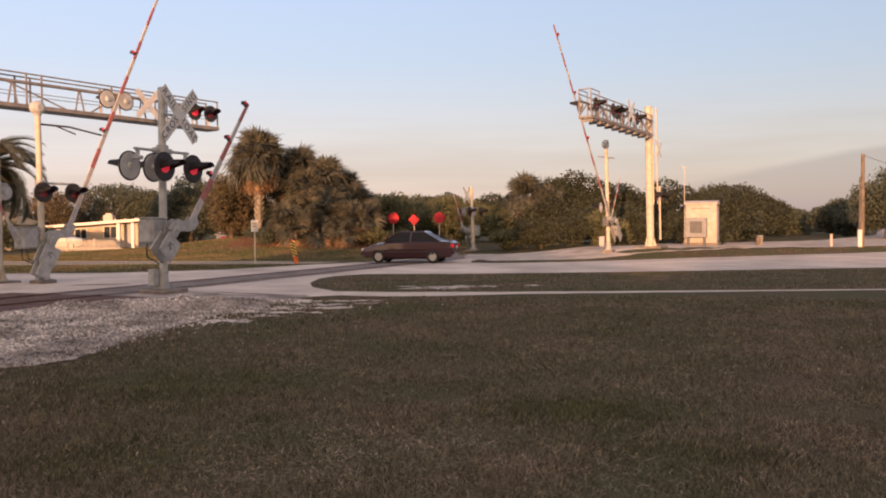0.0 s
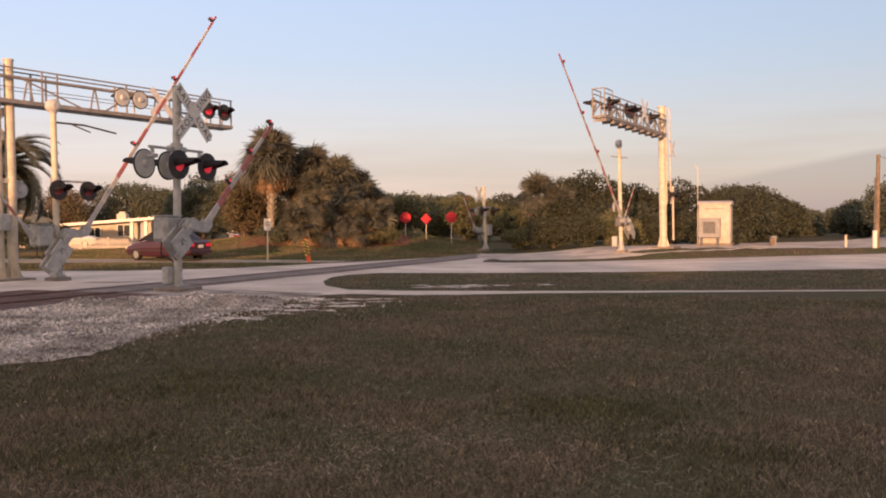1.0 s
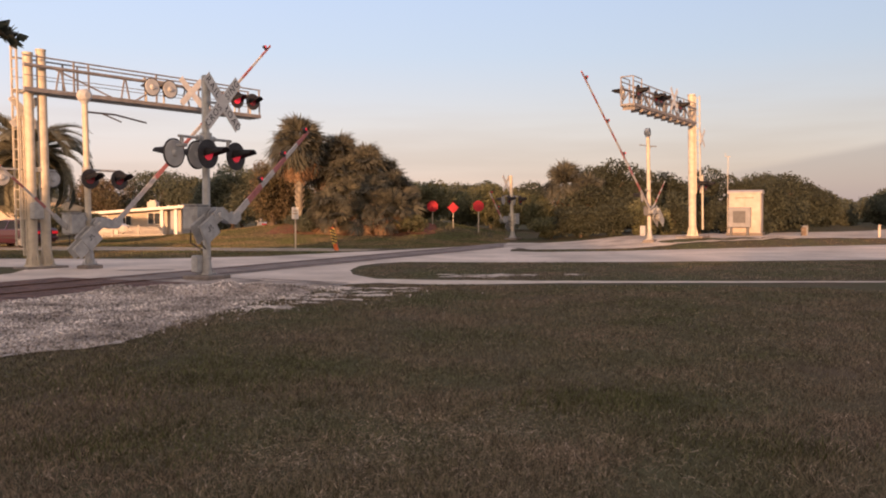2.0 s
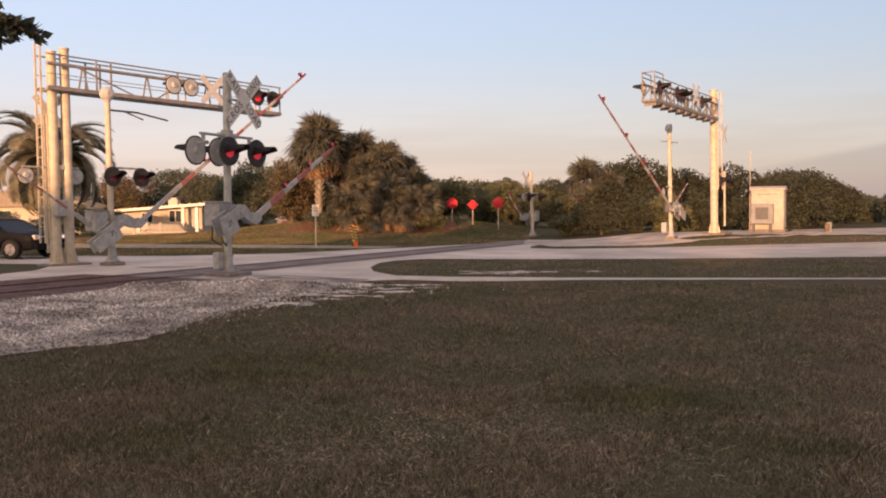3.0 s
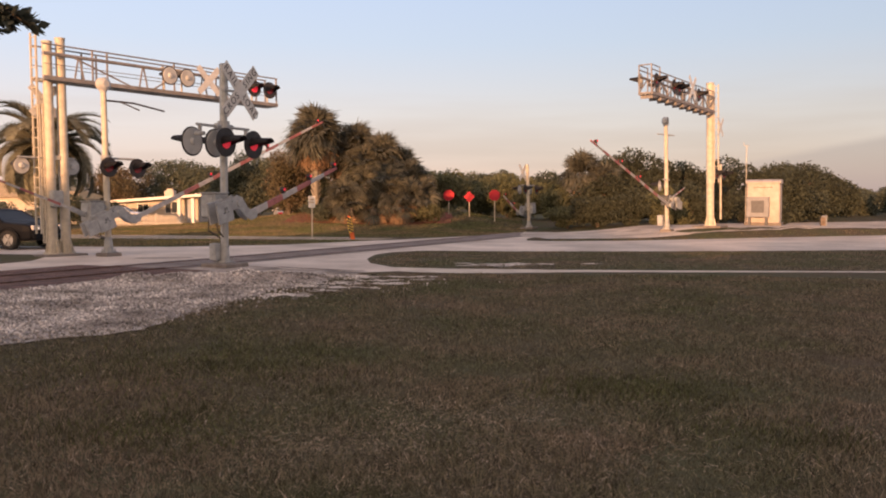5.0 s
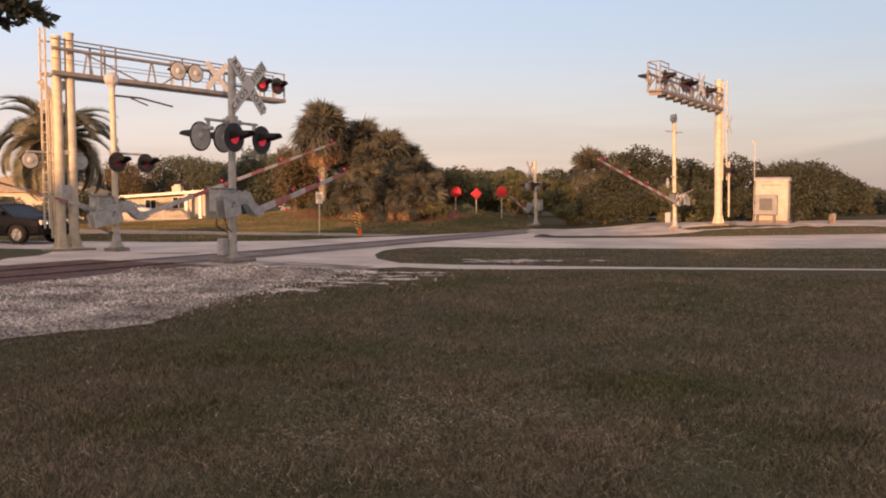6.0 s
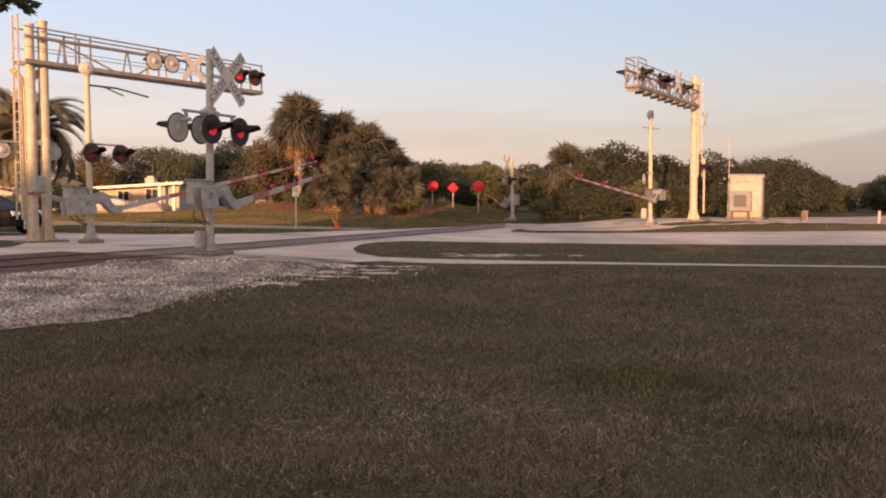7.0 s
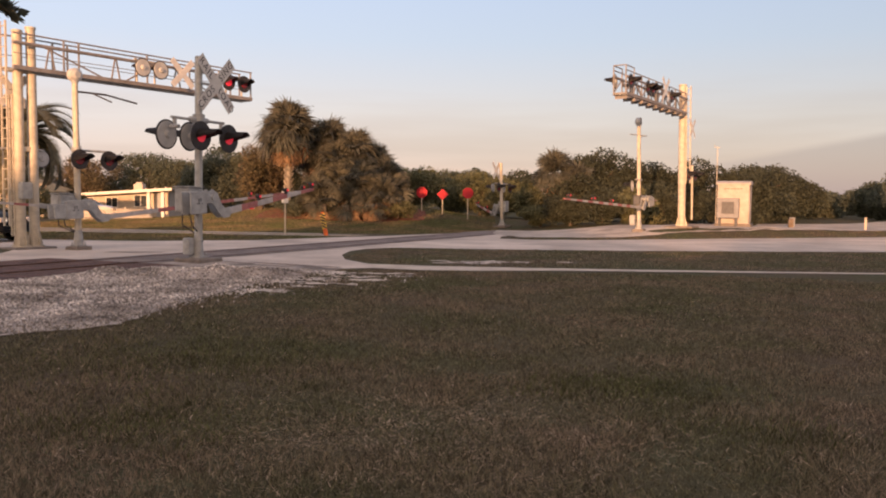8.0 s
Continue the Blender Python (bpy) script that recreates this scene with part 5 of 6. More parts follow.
def picket_fence():
    th = thing("picket_fence", pose(-27.6, 58.5, 0, 0, 0, 3), "white picket fence along the lawn", "fence")
    bm = B()
    pts = [(-0.030, 0), (0.030, 0), (0.030, 0.78), (0, 0.86), (-0.030, 0.78)]
    loft(bm, [[(x, -0.011, z) for x, z in pts], [(x, 0.011, z) for x, z in pts]])
    me = mesh_of("picket", bm, M_FENCE)
    for i in range(46):
        o = new("picket", me)
        o.parent, o.matrix_basis = th, pose(i * 0.12, 0, 0, 0, 0.4 * math.sin(i * 7), 0)
    for z in (0.25, 0.62):
        bm = B()
        box(bm, (2.7, 0.03, z), (5.5, 0.035, 0.07))
        part("rail", bm, M_FENCE, th)
    for x in (0, 1.85, 3.7, 5.5):
        bm = B()
        box(bm, (x, 0.06, 0.47), (0.1, 0.1, 0.94), bevel=0.01)
        part("post", bm, M_FENCE, th)


bungalow()
gable_house()
picket_fence()


# ---- plants ----
RNG = np.random.default_rng(7)


def leaf_cloud(blobs, count, size, rng, flat=0.0):
    """Leaf blades scattered through ellipsoidal clumps (cx, cy, cz, rx, ry, rz), denser towards their skins."""
    vol = np.array([b[3] * b[4] * b[5] for b in blobs]) ** (2 / 3)
    pick = rng.choice(len(blobs), count, p=vol / vol.sum())
    bl = np.array(blobs)[pick]
    d = rng.normal(size=(count, 3))
    d /= np.linalg.norm(d, axis=1)[:, None]
    rad = rng.uniform(0.55, 1.0, count) ** 0.6 * (1 + 0.16 * rng.normal(size=count))
    rad = np.minimum(rad, 1.18)
    c = bl[:, :3] + d * rad[:, None] * bl[:, 3:]
    c[:, 2] = np.maximum(c[:, 2], 0.05)
    a = rng.normal(size=(count, 3))
    a[:, 2] *= 1 - flat
    a /= np.linalg.norm(a, axis=1)[:, None]
    b = np.cross(a, rng.normal(size=(count, 3)))
    b /= np.linalg.norm(b, axis=1)[:, None]
    s = size * rng.uniform(0.55, 1.3, count)[:, None]
    v = np.stack([c - a * s, c + b * s * 0.42, c + a * s, c - b * s * 0.42], 1).reshape(-1, 3)
    return v, np.arange(count * 4).reshape(-1, 4)


def clumps(rx, ry, rz, z, n, rng, k=0.42):
    """Uneven sub-clumps that fill an ellipsoid of the given half sizes centred at height z."""
    out = [(0, 0, z, rx * 0.7, ry * 0.7, rz * 0.75)]
    for _ in range(n):
        d = rng.normal(size=3)
        d /= np.linalg.norm(d)
        f = rng.uniform(0.5, 0.95)
        q = k * rng.uniform(0.6, 1.25)
        out.append((d[0] * rx * f, d[1] * ry * f, z + d[2] * rz * f, rx * q, ry * q, rz * q))
    return out


def trunk_mesh(bm, h, r, limbs, rng, spread=1.0):
    pts = [Vector((0, 0, -0.1))]
    for i in range(1, 5):
        pts.append(Vector((rng.normal() * 0.06 * h * 0.3, rng.normal() * 0.06 * h * 0.3, h * i / 4)))
    for i in range(4):
        rod(bm, pts[i], pts[i + 1], r * (1 - 0.16 * i), r * (1 - 0.16 * (i + 1)), seg=9, cap=False)
    for i in range(limbs):
        a = i * 2.4 + rng.uniform(0, 1)
        s = pts[2 + i % 3]
        m_ = s + Vector((math.cos(a), math.sin(a), 0.8)) * spread * h * 0.28
        e = m_ + Vector((math.cos(a + 0.4), math.sin(a + 0.4), 0.9)) * spread * h * 0.25
        rod(bm, s, m_, r * 0.42, r * 0.28, seg=7, cap=False)
        rod(bm, m_, e, r * 0.28, r * 0.08, seg=6, cap=False)


def tree(name, at_, rx, ry, top, material, leaves, size, label, low=0.25, seed=1, group="", category="tree"):
    """A tree or tall shrub: tapered trunk with limbs, and a crown of small leaves in uneven clumps from low*top to top."""
    rng = np.random.default_rng(seed)
    x, y = at_
    th = thing(name, pose(x, y, gz(x, y), 0, 0, 0), label, category, group)
    bm = B()
    trunk_mesh(bm, top * 0.52, 0.035 * top + 0.04, 6, rng)
    part("trunk", bm, M_BARK, th)
    zc, rz = top * (1 + low) / 2, top * (1 - low) / 2
    v, f = leaf_cloud(clumps(rx, ry, rz, zc, 18, rng), leaves * 3, size * 0.58, rng)
    raw("crown", v, f, material, th)
    return th


def fan_leaf(rng, r=1.0, blades=21):
    """One stiff palm fan at the end of a stalk along +x; its blades are folded, with drooping tips."""
    vs, fs = [], []
    for k in range(blades):
        a = math.radians(-120 + 240 * k / (blades - 1)) + rng.normal() * 0.05
        c, s = math.cos(a), math.sin(a)
        ln = r * (0.66 + 0.16 * c) * rng.uniform(0.85, 1.12)
        w = r * 0.040
        base = np.array((r * 0.75, 0, 0.0))
        mid = base + np.array((c * ln * 0.6, s * ln * 0.6, 0.05 * r))
        tip = base + np.array((c * ln, s * ln, -0.22 * r * rng.uniform(0.3, 1.6)))
        n = np.array((-s, c, 0)) * w
        i = len(vs)
        vs += [base - n * 0.3, base + n * 0.3, mid + n, mid - n, tip + n * 0.15, tip - n * 0.15]
        fs += [(i, i + 1, i + 2, i + 3), (i + 3, i + 2, i + 4, i + 5)]
    i = len(vs)
    vs += [np.array((0, -0.02 * r, 0)), np.array((0, 0.02 * r, 0)), np.array((r * 0.8, 0.012 * r, 0)), np.array((r * 0.8, -0.012 * r, 0))]
    fs.append((i, i + 1, i + 2, i + 3))
    return np.array(vs), np.array(fs)


def crown_of_fans(n, r, rng, up=(-35, 80), droop=1.0):
    vs, fs, k = [], [], 0
    for i in range(n):
        v, f = fan_leaf(rng, r * rng.uniform(0.8, 1.15))
        el = radians(rng.uniform(*up))
        az = i * 2.39996 + rng.normal() * 0.2
        m = Matrix.Rotation(az, 3, "Z") @ Matrix.Rotation(-el, 3, "Y") @ Matrix.Rotation(rng.normal() * 0.5, 3, "X")
        w = v @ np.array(m).T
        w[:, 2] -= droop * 0.06 * (w[:, 0] ** 2 + w[:, 1] ** 2) / max(r, 0.1)
        vs.append(w)
        fs.append(f + k)
        k += len(v)
    return np.concatenate(vs), np.concatenate(fs)


def sabal_palm(at_, z, r, fans, seed, skirt=10, label="cabbage palm with fan leaves and a booted trunk"):
    rng = np.random.default_rng(seed)
    x, y = at_
    g0 = gz(x, y)
    th = thing("cabbage_palm", pose(x, y, g0), label, "palm tree", "palm clump")
    h = z - g0
    bm = B()
    rod(bm, (0, 0, -0.1), (0.05, 0, h), 0.22, 0.19, seg=12)
    part("trunk", bm, M_BOOT, th)
    if h > 2.2:
        bm = B()
        n = int(h * 7)
        for i in range(n):
            zz, a = h * (0.25 + 0.75 * i / n), i * 2.1
            c, s = math.cos(a), math.sin(a)
            beam(bm, (c * 0.18, s * 0.18, zz), (c * 0.34, s * 0.34, zz + 0.32), 0.11, 0.03)
        tagged(part("boots", bm, M_BOOT, th, "crossed leaf boots on the trunk"), kind="stuff")
    v, f = crown_of_fans(int(fans * 2.3), r * 0.98, rng, (-40, 85), 1.0)
    v[:, 2] += h
    raw("crown", v, f, M_FAN, th)
    if skirt:
        v, f = crown_of_fans(int(skirt * 2.4), r * 0.80, rng, (-88, -38))
        v[:, 2] += h - 0.2
        raw("dead_fronds", v, f, M_DEAD, th, "hanging brown dead fronds")
    return th


def date_palm():
    rng = np.random.default_rng(5)
    x, y, h = -24.9, 46.0, 4.7
    th = thing("date_palm", pose(x, y, 0), "date palm with long arching feathery fronds", "palm tree")
    bm = B()
    rod(bm, (0, 0, -0.1), (0, 0, h), 0.36, 0.32, seg=16)
    for i in range(60):
        zz, a = h * i / 60, i * 2.4
        c, s = math.cos(a), math.sin(a)
        beam(bm, (c * 0.30, s * 0.30, zz), (c * 0.42, s * 0.42, zz + 0.18), 0.16, 0.05)
    part("trunk", bm, M_BOOT, th)
    vs, fs = [], []
    for k in range(58):
        az = k * 2.39996
        el = radians(rng.uniform(-30, 78))
        ln = rng.uniform(3.5, 4.4)
        n = 34
        p = np.array((0.0, 0.0, h))
        d_el = el
        spine = [p.copy()]
        for i in range(n):
            d_el -= (0.046 + 0.022 * math.cos(el)) * (0.4 + 1.1 * i / n)
            p = p + ln / n * np.array((math.cos(d_el) * math.cos(az), math.cos(d_el) * math.sin(az), math.sin(d_el)))
            spine.append(p.copy())
        side = np.array((-math.sin(az), math.cos(az), 0))
        for i in range(2, n):
            t_ = i / n
            q, dd = spine[i], spine[i + 1] - spine[i - 1] if i + 1 <= n else spine[i] - spine[i - 1]
            dd = dd / np.linalg.norm(dd)
            ll = 0.72 * (math.sin(math.pi * min(1, 0.12 + 0.88 * t_)) ** 0.5 + 0.15)
            for s in (1, -1):
                tip = q + (side * s * 0.62 + dd * 0.68 + np.array((0, 0, 0.50 - 0.55 * t_))) * ll * rng.uniform(0.85, 1.1)
                b = len(vs)
                w = dd * 0.11
                vs += [q - w, q + w, tip + w * 0.3, tip - w * 0.3]
                fs.append((b, b + 1, b + 2, b + 3))
        for i in range(n):
            b = len(vs)
            up = np.array((0, 0, 0.02))
            vs += [spine[i] - up, spine[i] + up, spine[i + 1] + up, spine[i + 1] - up]
            fs.append((b, b + 1, b + 2, b + 3))
    raw("fronds", np.array(vs), np.array(fs), M_FROND, th)


date_palm()
# palms of the clump: place, crown height, leaf reach, number of leaves
for k, (x, y, z, r, n, sk) in enumerate(((-11.1, 51.6, 5.5, 1.32, 70, 36), (-9.9, 54.4, 4.3, 1.05, 34, 16), (-8.9, 53.5, 5.1, 1.1, 44, 16), (-7.1, 52.5, 4.4, 1.05, 44, 16), (-5.3, 52, 2.9, 0.95, 36, 20),
                                         (-9.0, 55.0, 5.0, 1.05, 38, 10), (-6.2, 54, 3.7, 1.0, 34, 10), (-7.9, 50.8, 2.6, 0.95, 20, 30), (-9.2, 50.6, 2.2, 0.9, 16, 28),
                                         (-6.5, 50.5, 2.2, 0.9, 14, 30), (-8.2, 52, 3.7, 1.0, 34, 12), (-4.6, 51.2, 2.0, 0.8, 14, 24), (-8.7, 50.0, 1.35, 0.85, 10, 26), (-7.3, 49.8, 1.3, 0.85, 12, 26), (-5.9, 50.0, 1.4, 0.85, 10, 26), (-6.6, 51.0, 2.7, 0.95, 18, 32),
                                         (-5.2, 50.6, 1.9, 0.85, 12, 28), (-9.3, 50.3, 1.2, 0.8, 24, 20))):
    sabal_palm((x, y), z, r, n, 20 + k, sk)
sabal_palm((5.5, 57.5), 3.45, 1.1, 46, 60, 14, label="cabbage palm rising from the shrubs")
sabal_palm((6.9, 56.5), 2.9, 0.9, 24, 61, 18, label="low palm with brown hanging fronds")

# shrubs under and beside the palms
for k, (x, y, rx, ry, top, m_, n, lab) in enumerate((
        (-8.8, 50.9, 1.5, 0.8, 1.2, M_LEAF2, 1800, "olive shrub under the palms"), (-7.9, 51.6, 1.3, 0.9, 3.4, M_LEAF2, 2200, "yellow-green shrub among the palms"),
        (-4.4, 50.8, 1.0, 0.8, 1.2, M_LEAF2, 1400, "low shrub at the mound's end"), (-10.6, 50.6, 1.0, 1.0, 1.1, M_LEAF, 1500, "dark low shrub on the mound"), (-10.7, 56.5, 1.6, 1.0, 3.8, M_LEAF4, 3000, "tall dark shrub behind the palm trunk"))):
    tree("shrub", (x, y), rx, ry, top, m_, n, 0.13, lab, 0.05, 80 + k, "mound shrubs", "shrub")

# background trees: place, half widths, top, leaves
for k, (x, y, rx, ry, top, low, m_, n, s, lab) in enumerate((
        (-18.5, 63, 2.6, 2.4, 4.5, 0.05, M_LEAF, 5200, 0.22, "dense dark hedge tree behind the lawn"), (-15.6, 62, 2.8, 2.4, 4.9, 0.05, M_LEAF, 5000, 0.22, "dense dark tree behind the lawn"),
        (-13.6, 55, 1.9, 1.5, 4.3, 0.10, M_LEAF3, 3000, 0.18, "russet tree beside the palms"), (-23.2, 82, 4.6, 3, 6.0, 0.1, M_LEAF, 5200, 0.26, "dark tree behind the bungalow"),
        (-32.5, 86, 4.4, 3, 6.2, 0.1, M_LEAF, 5000, 0.28, "dark tree behind the bungalow"), (-28.5, 84, 2.6, 2.4, 5.4, 0.1, M_LEAF, 3600, 0.26, "dark tree behind the bungalow"),
        (-37.5, 82, 3.0, 2.4, 5.0, 0.1, M_LEAF3, 3600, 0.26, "bare-looking russet tree by the houses"), (-47, 86, 5, 3, 6.0, 0.1, M_LEAF, 4200, 0.3, "dark tree behind the houses"),
        (-30.8, 66, 1.0, 0.8, 1.7, 0.05, M_LEAF2, 1500, 0.14, "shrub before the bungalow"),
        (-31.5, 60, 2.2, 1.2, 2.4, 0.05, M_LEAF, 2600, 0.18, "dark shrub beside the drive"), (-38, 60, 3.0, 1.5, 1.9, 0.05, M_LEAF, 2600, 0.18, "dark shrub row by the drive"),
        (-13, 64, 2.5, 2, 3.0, 0.05, M_LEAF, 3000, 0.2, "dark shrub behind the mound"), (-4.2, 60, 2.2, 1.8, 3.0, 0.05, M_LEAF2, 3000, 0.2, "shrub behind the markers"),
        (-1.6, 108, 3.9, 4, 5.5, 0.1, M_LEAF, 6000, 0.34, "round-headed dark tree in the distance"), (-6.5, 96, 3, 3, 4.6, 0.1, M_LEAF, 3600, 0.3, "dark tree standing in the distance"),
        (5.5, 116, 4, 3, 5.2, 0.1, M_LEAF4, 3800, 0.34, "dark tree standing in the distance"), (0.6, 64, 2.6, 2, 2.9, 0.03, M_LEAF2, 4000, 0.2, "dense shrub beyond the crossing"),
        (-1.4, 68, 2.4, 2, 3.4, 0.03, M_LEAF2, 3600, 0.2, "dense shrub beyond the crossing"), (3.6, 58, 2.2, 1.8, 2.5, 0.03, M_LEAF2, 4200, 0.19, "dense shrub by the track"),
        (6.2, 56, 2.3, 1.8, 2.8, 0.03, M_LEAF4, 4600, 0.19, "dense shrub by the track"), (8.6, 58.5, 2.6, 2, 4.3, 0.03, M_LEAF4, 5200, 0.2, "tall dense shrub by the track"),
        (11.3, 57, 2.4, 2, 3.9, 0.03, M_LEAF4, 5000, 0.2, "tall dense shrub by the track"), (10, 54, 2.2, 1.5, 2.3, 0.03, M_LEAF4, 3800, 0.18, "shrub behind the gate"),
        (14.0, 59, 2.6, 2, 4.0, 0.03, M_LEAF4, 4800, 0.2, "tall dense shrub by the track"), (16.8, 61, 2.6, 2, 4.0, 0.03, M_LEAF4, 4800, 0.2, "tall dense shrub by the track"),
        (19.8, 64, 2.8, 2, 4.0, 0.03, M_LEAF4, 4600, 0.22, "tall dense shrub by the track"), (23, 68, 3, 2.2, 4.0, 0.03, M_LEAF4, 4600, 0.22, "dense shrub along the dirt track"),
        (31.5, 96, 3.4, 3, 6.0, 0.05, M_LEAF4, 4600, 0.3, "round-headed dark tree beyond the shrubs"), (26.5, 76, 3.4, 2.4, 4.4, 0.03, M_LEAF4, 4600, 0.24, "dense shrub along the dirt track"),
        (32.5, 88, 3.6, 2.6, 3.8, 0.03, M_LEAF4, 4600, 0.28, "dense shrub along the dirt track"), (38, 98, 3.2, 3, 3.2, 0.03, M_LEAF, 4400, 0.3, "dense shrub along the dirt track"),
        (44, 112, 3.6, 3, 3.0, 0.03, M_LEAF, 4200, 0.34, "dense shrub along the dirt track"), (55, 142, 4, 4, 3.2, 0.03, M_LEAF, 4000, 0.4, "dark trees far off by the track"),
        (37, 72, 3.6, 3, 5.6, 0.05, M_LEAF, 5200, 0.24, "dark tree beyond the pole"), (43, 75, 4.2, 3, 6.6, 0.05, M_LEAF, 5600, 0.26, "dark tree beyond the pole"),
        (41.5, 88, 3.0, 3, 4.5, 0.05, M_LEAF, 4600, 0.3, "dark tree beyond the pole"), (50, 106, 3.4, 3, 4.3, 0.05, M_LEAF, 4200, 0.34, "dark tree standing in the distance"),
        (3.9, 49.5, 1.2, 0.9, 1.3, 0.03, M_LEAF2, 2600, 0.15, "low olive shrub before the hedge"), (5.5, 48.6, 1.3, 0.9, 1.7, 0.03, M_LEAF4, 3000, 0.15, "low dark shrub before the hedge"),
        (7.2, 48.0, 1.3, 0.9, 1.6, 0.03, M_LEAF4, 3000, 0.15, "low dark shrub before the hedge"), (9.0, 48.4, 1.4, 0.9, 2.0, 0.03, M_LEAF2, 3000, 0.15, "low olive shrub before the hedge"),
        (10.9, 49.4, 1.4, 0.9, 1.8, 0.03, M_LEAF4, 3000, 0.15, "low dark shrub before the hedge"), (12.6, 50.8, 1.4, 0.9, 1.9, 0.03, M_LEAF4, 3000, 0.15, "low dark shrub before the hedge"),
        (16.6, 55.0, 1.7, 1.0, 2.0, 0.03, M_LEAF4, 3200, 0.17, "low dark shrub before the hedge"),
        (58.5, 130, 4, 4, 3.2, 0.05, M_LEAF, 4200, 0.4, "dark tree standing in the distance"), (50, 70, 4, 3, 7, 0.05, M_LEAF, 5000, 0.26, "dark tree beyond the pole"))):
    tree("tree" if top > 3.5 else "shrub", (x, y), rx, ry, top, m_, n, s, lab, low, 200 + k, "background trees" if top > 3.5 else "background shrubs", "tree" if top > 3.5 else "shrub")


def far_woods():
    rng = np.random.default_rng(3)
    blobs = []
    for i in range(150):
        a = radians(-44 + 88 * i / 149)
        d = rng.uniform(190, 240)
        h = rng.uniform(1.8, 3.4)
        blobs.append((d * math.sin(a), d * math.cos(a), h * 0.45, 6, 5, h * 0.6))
    v, f = leaf_cloud(blobs, 22000, 0.8, rng)
    tagged(raw("far_woods", v, f, M_LEAF, None, "low dark woods along the horizon"), "", "woods", "", "stuff")


far_woods()


def overhanging_tree():
    """A broad-leaved tree beside the camera; one limb reaches into the view from above."""
    rng = np.random.default_rng(12)
    th = thing("overhanging_tree", pose(-8.6, 6.4, 0), "broad-leaved tree with a limb hanging over the lawn", "tree")
    bm = B()
    trunk_mesh(bm, 4.4, 0.2, 7, rng)
    part("trunk", bm, M_BARK, th)
    v, f = leaf_cloud(clumps(1.9, 1.9, 1.5, 4.4, 12, rng), 2600, 0.13, rng)
    raw("crown", v, f, M_NEAR, th)
    bm = B()
    tips = []
    root = Vector((0, 0, 3.0))
    spine = [root, Vector((1.6, 0.9, 3.55)), Vector((2.9, 1.45, 3.58)), Vector((3.78, 1.74, 3.40))]
    for i in range(3):
        rod(bm, spine[i], spine[i + 1], 0.07 - 0.02 * i, 0.05 - 0.02 * i, seg=8)
    for k in range(46):
        b0 = spine[1].lerp(spine[3], 0.25 + 0.016 * k) + Vector((0, 0, 0.09 * (k % 3)))
        d = Vector((0.5 + rng.uniform(-0.3, 0.25), rng.uniform(-0.5, 0.5), rng.uniform(-0.55, 0.75)))
        e = b0 + d * rng.uniform(0.5, 0.85)
        rod(bm, b0, e, 0.012, 0.004, seg=5)
        for j in range(12):
            tips.append((b0.lerp(e, 0.25 + 0.75 * j / 11), d))
    limb = part("limb", bm, M_BARK, th)
    vs, fs = [], []
    for p, d in tips:
        for _ in range(2):
            a = (Vector(d).normalized() + Vector(rng.normal(size=3)) * 0.55).normalized()
            s = a.cross(Vector(rng.normal(size=3))).normalized()
            n_ = a.cross(s)
            ln, w = rng.uniform(0.11, 0.19), rng.uniform(0.032, 0.050)
            b = len(vs)
            vs += [p, p + a * ln * 0.45 + s * w + n_ * 0.01, p + a * ln, p + a * ln * 0.45 - s * w + n_ * 0.01]
            fs.append((b, b + 1, b + 2, b + 3))
    raw("leaves", np.array([tuple(q) for q in vs]), np.array(fs), M_NEAR, limb)


overhanging_tree()
# unseen trees added behind the camera to shade the lawn and the near paving
# the narrow 11 m tree is there to shade the nearest mast
for k, (x, y, rx, top) in enumerate(((-56, -37, 7, 5.8), (-45, -36, 7, 5.9), (-35.5, -38, 6, 6.8), (-29, -37, 5, 7.2), (-22.6, -37, 3.0, 11.0), (-24, -35, 5, 6.6), (-18, -37, 6.5, 6.8), (-11, -38, 7, 6.6),
                                   (0, -37, 7, 6.5), (11, -38, 7, 6.5), (22, -37, 7, 6.4), (33, -38, 7, 6.4), (-40, -33, 6, 5.3), (-31, -33, 6, 5.6), (-14, -33, 6, 6.1), (-6, -33, 6, 6.1), (5, -33, 6, 6.1), (17, -33, 6, 6.1))):
    tree("tree", (x, y), rx, 4.5, top, M_LEAF, 4500, 0.95, "unseen tree added behind the camera to cast shade", 0.02, 400 + k, "tree row")


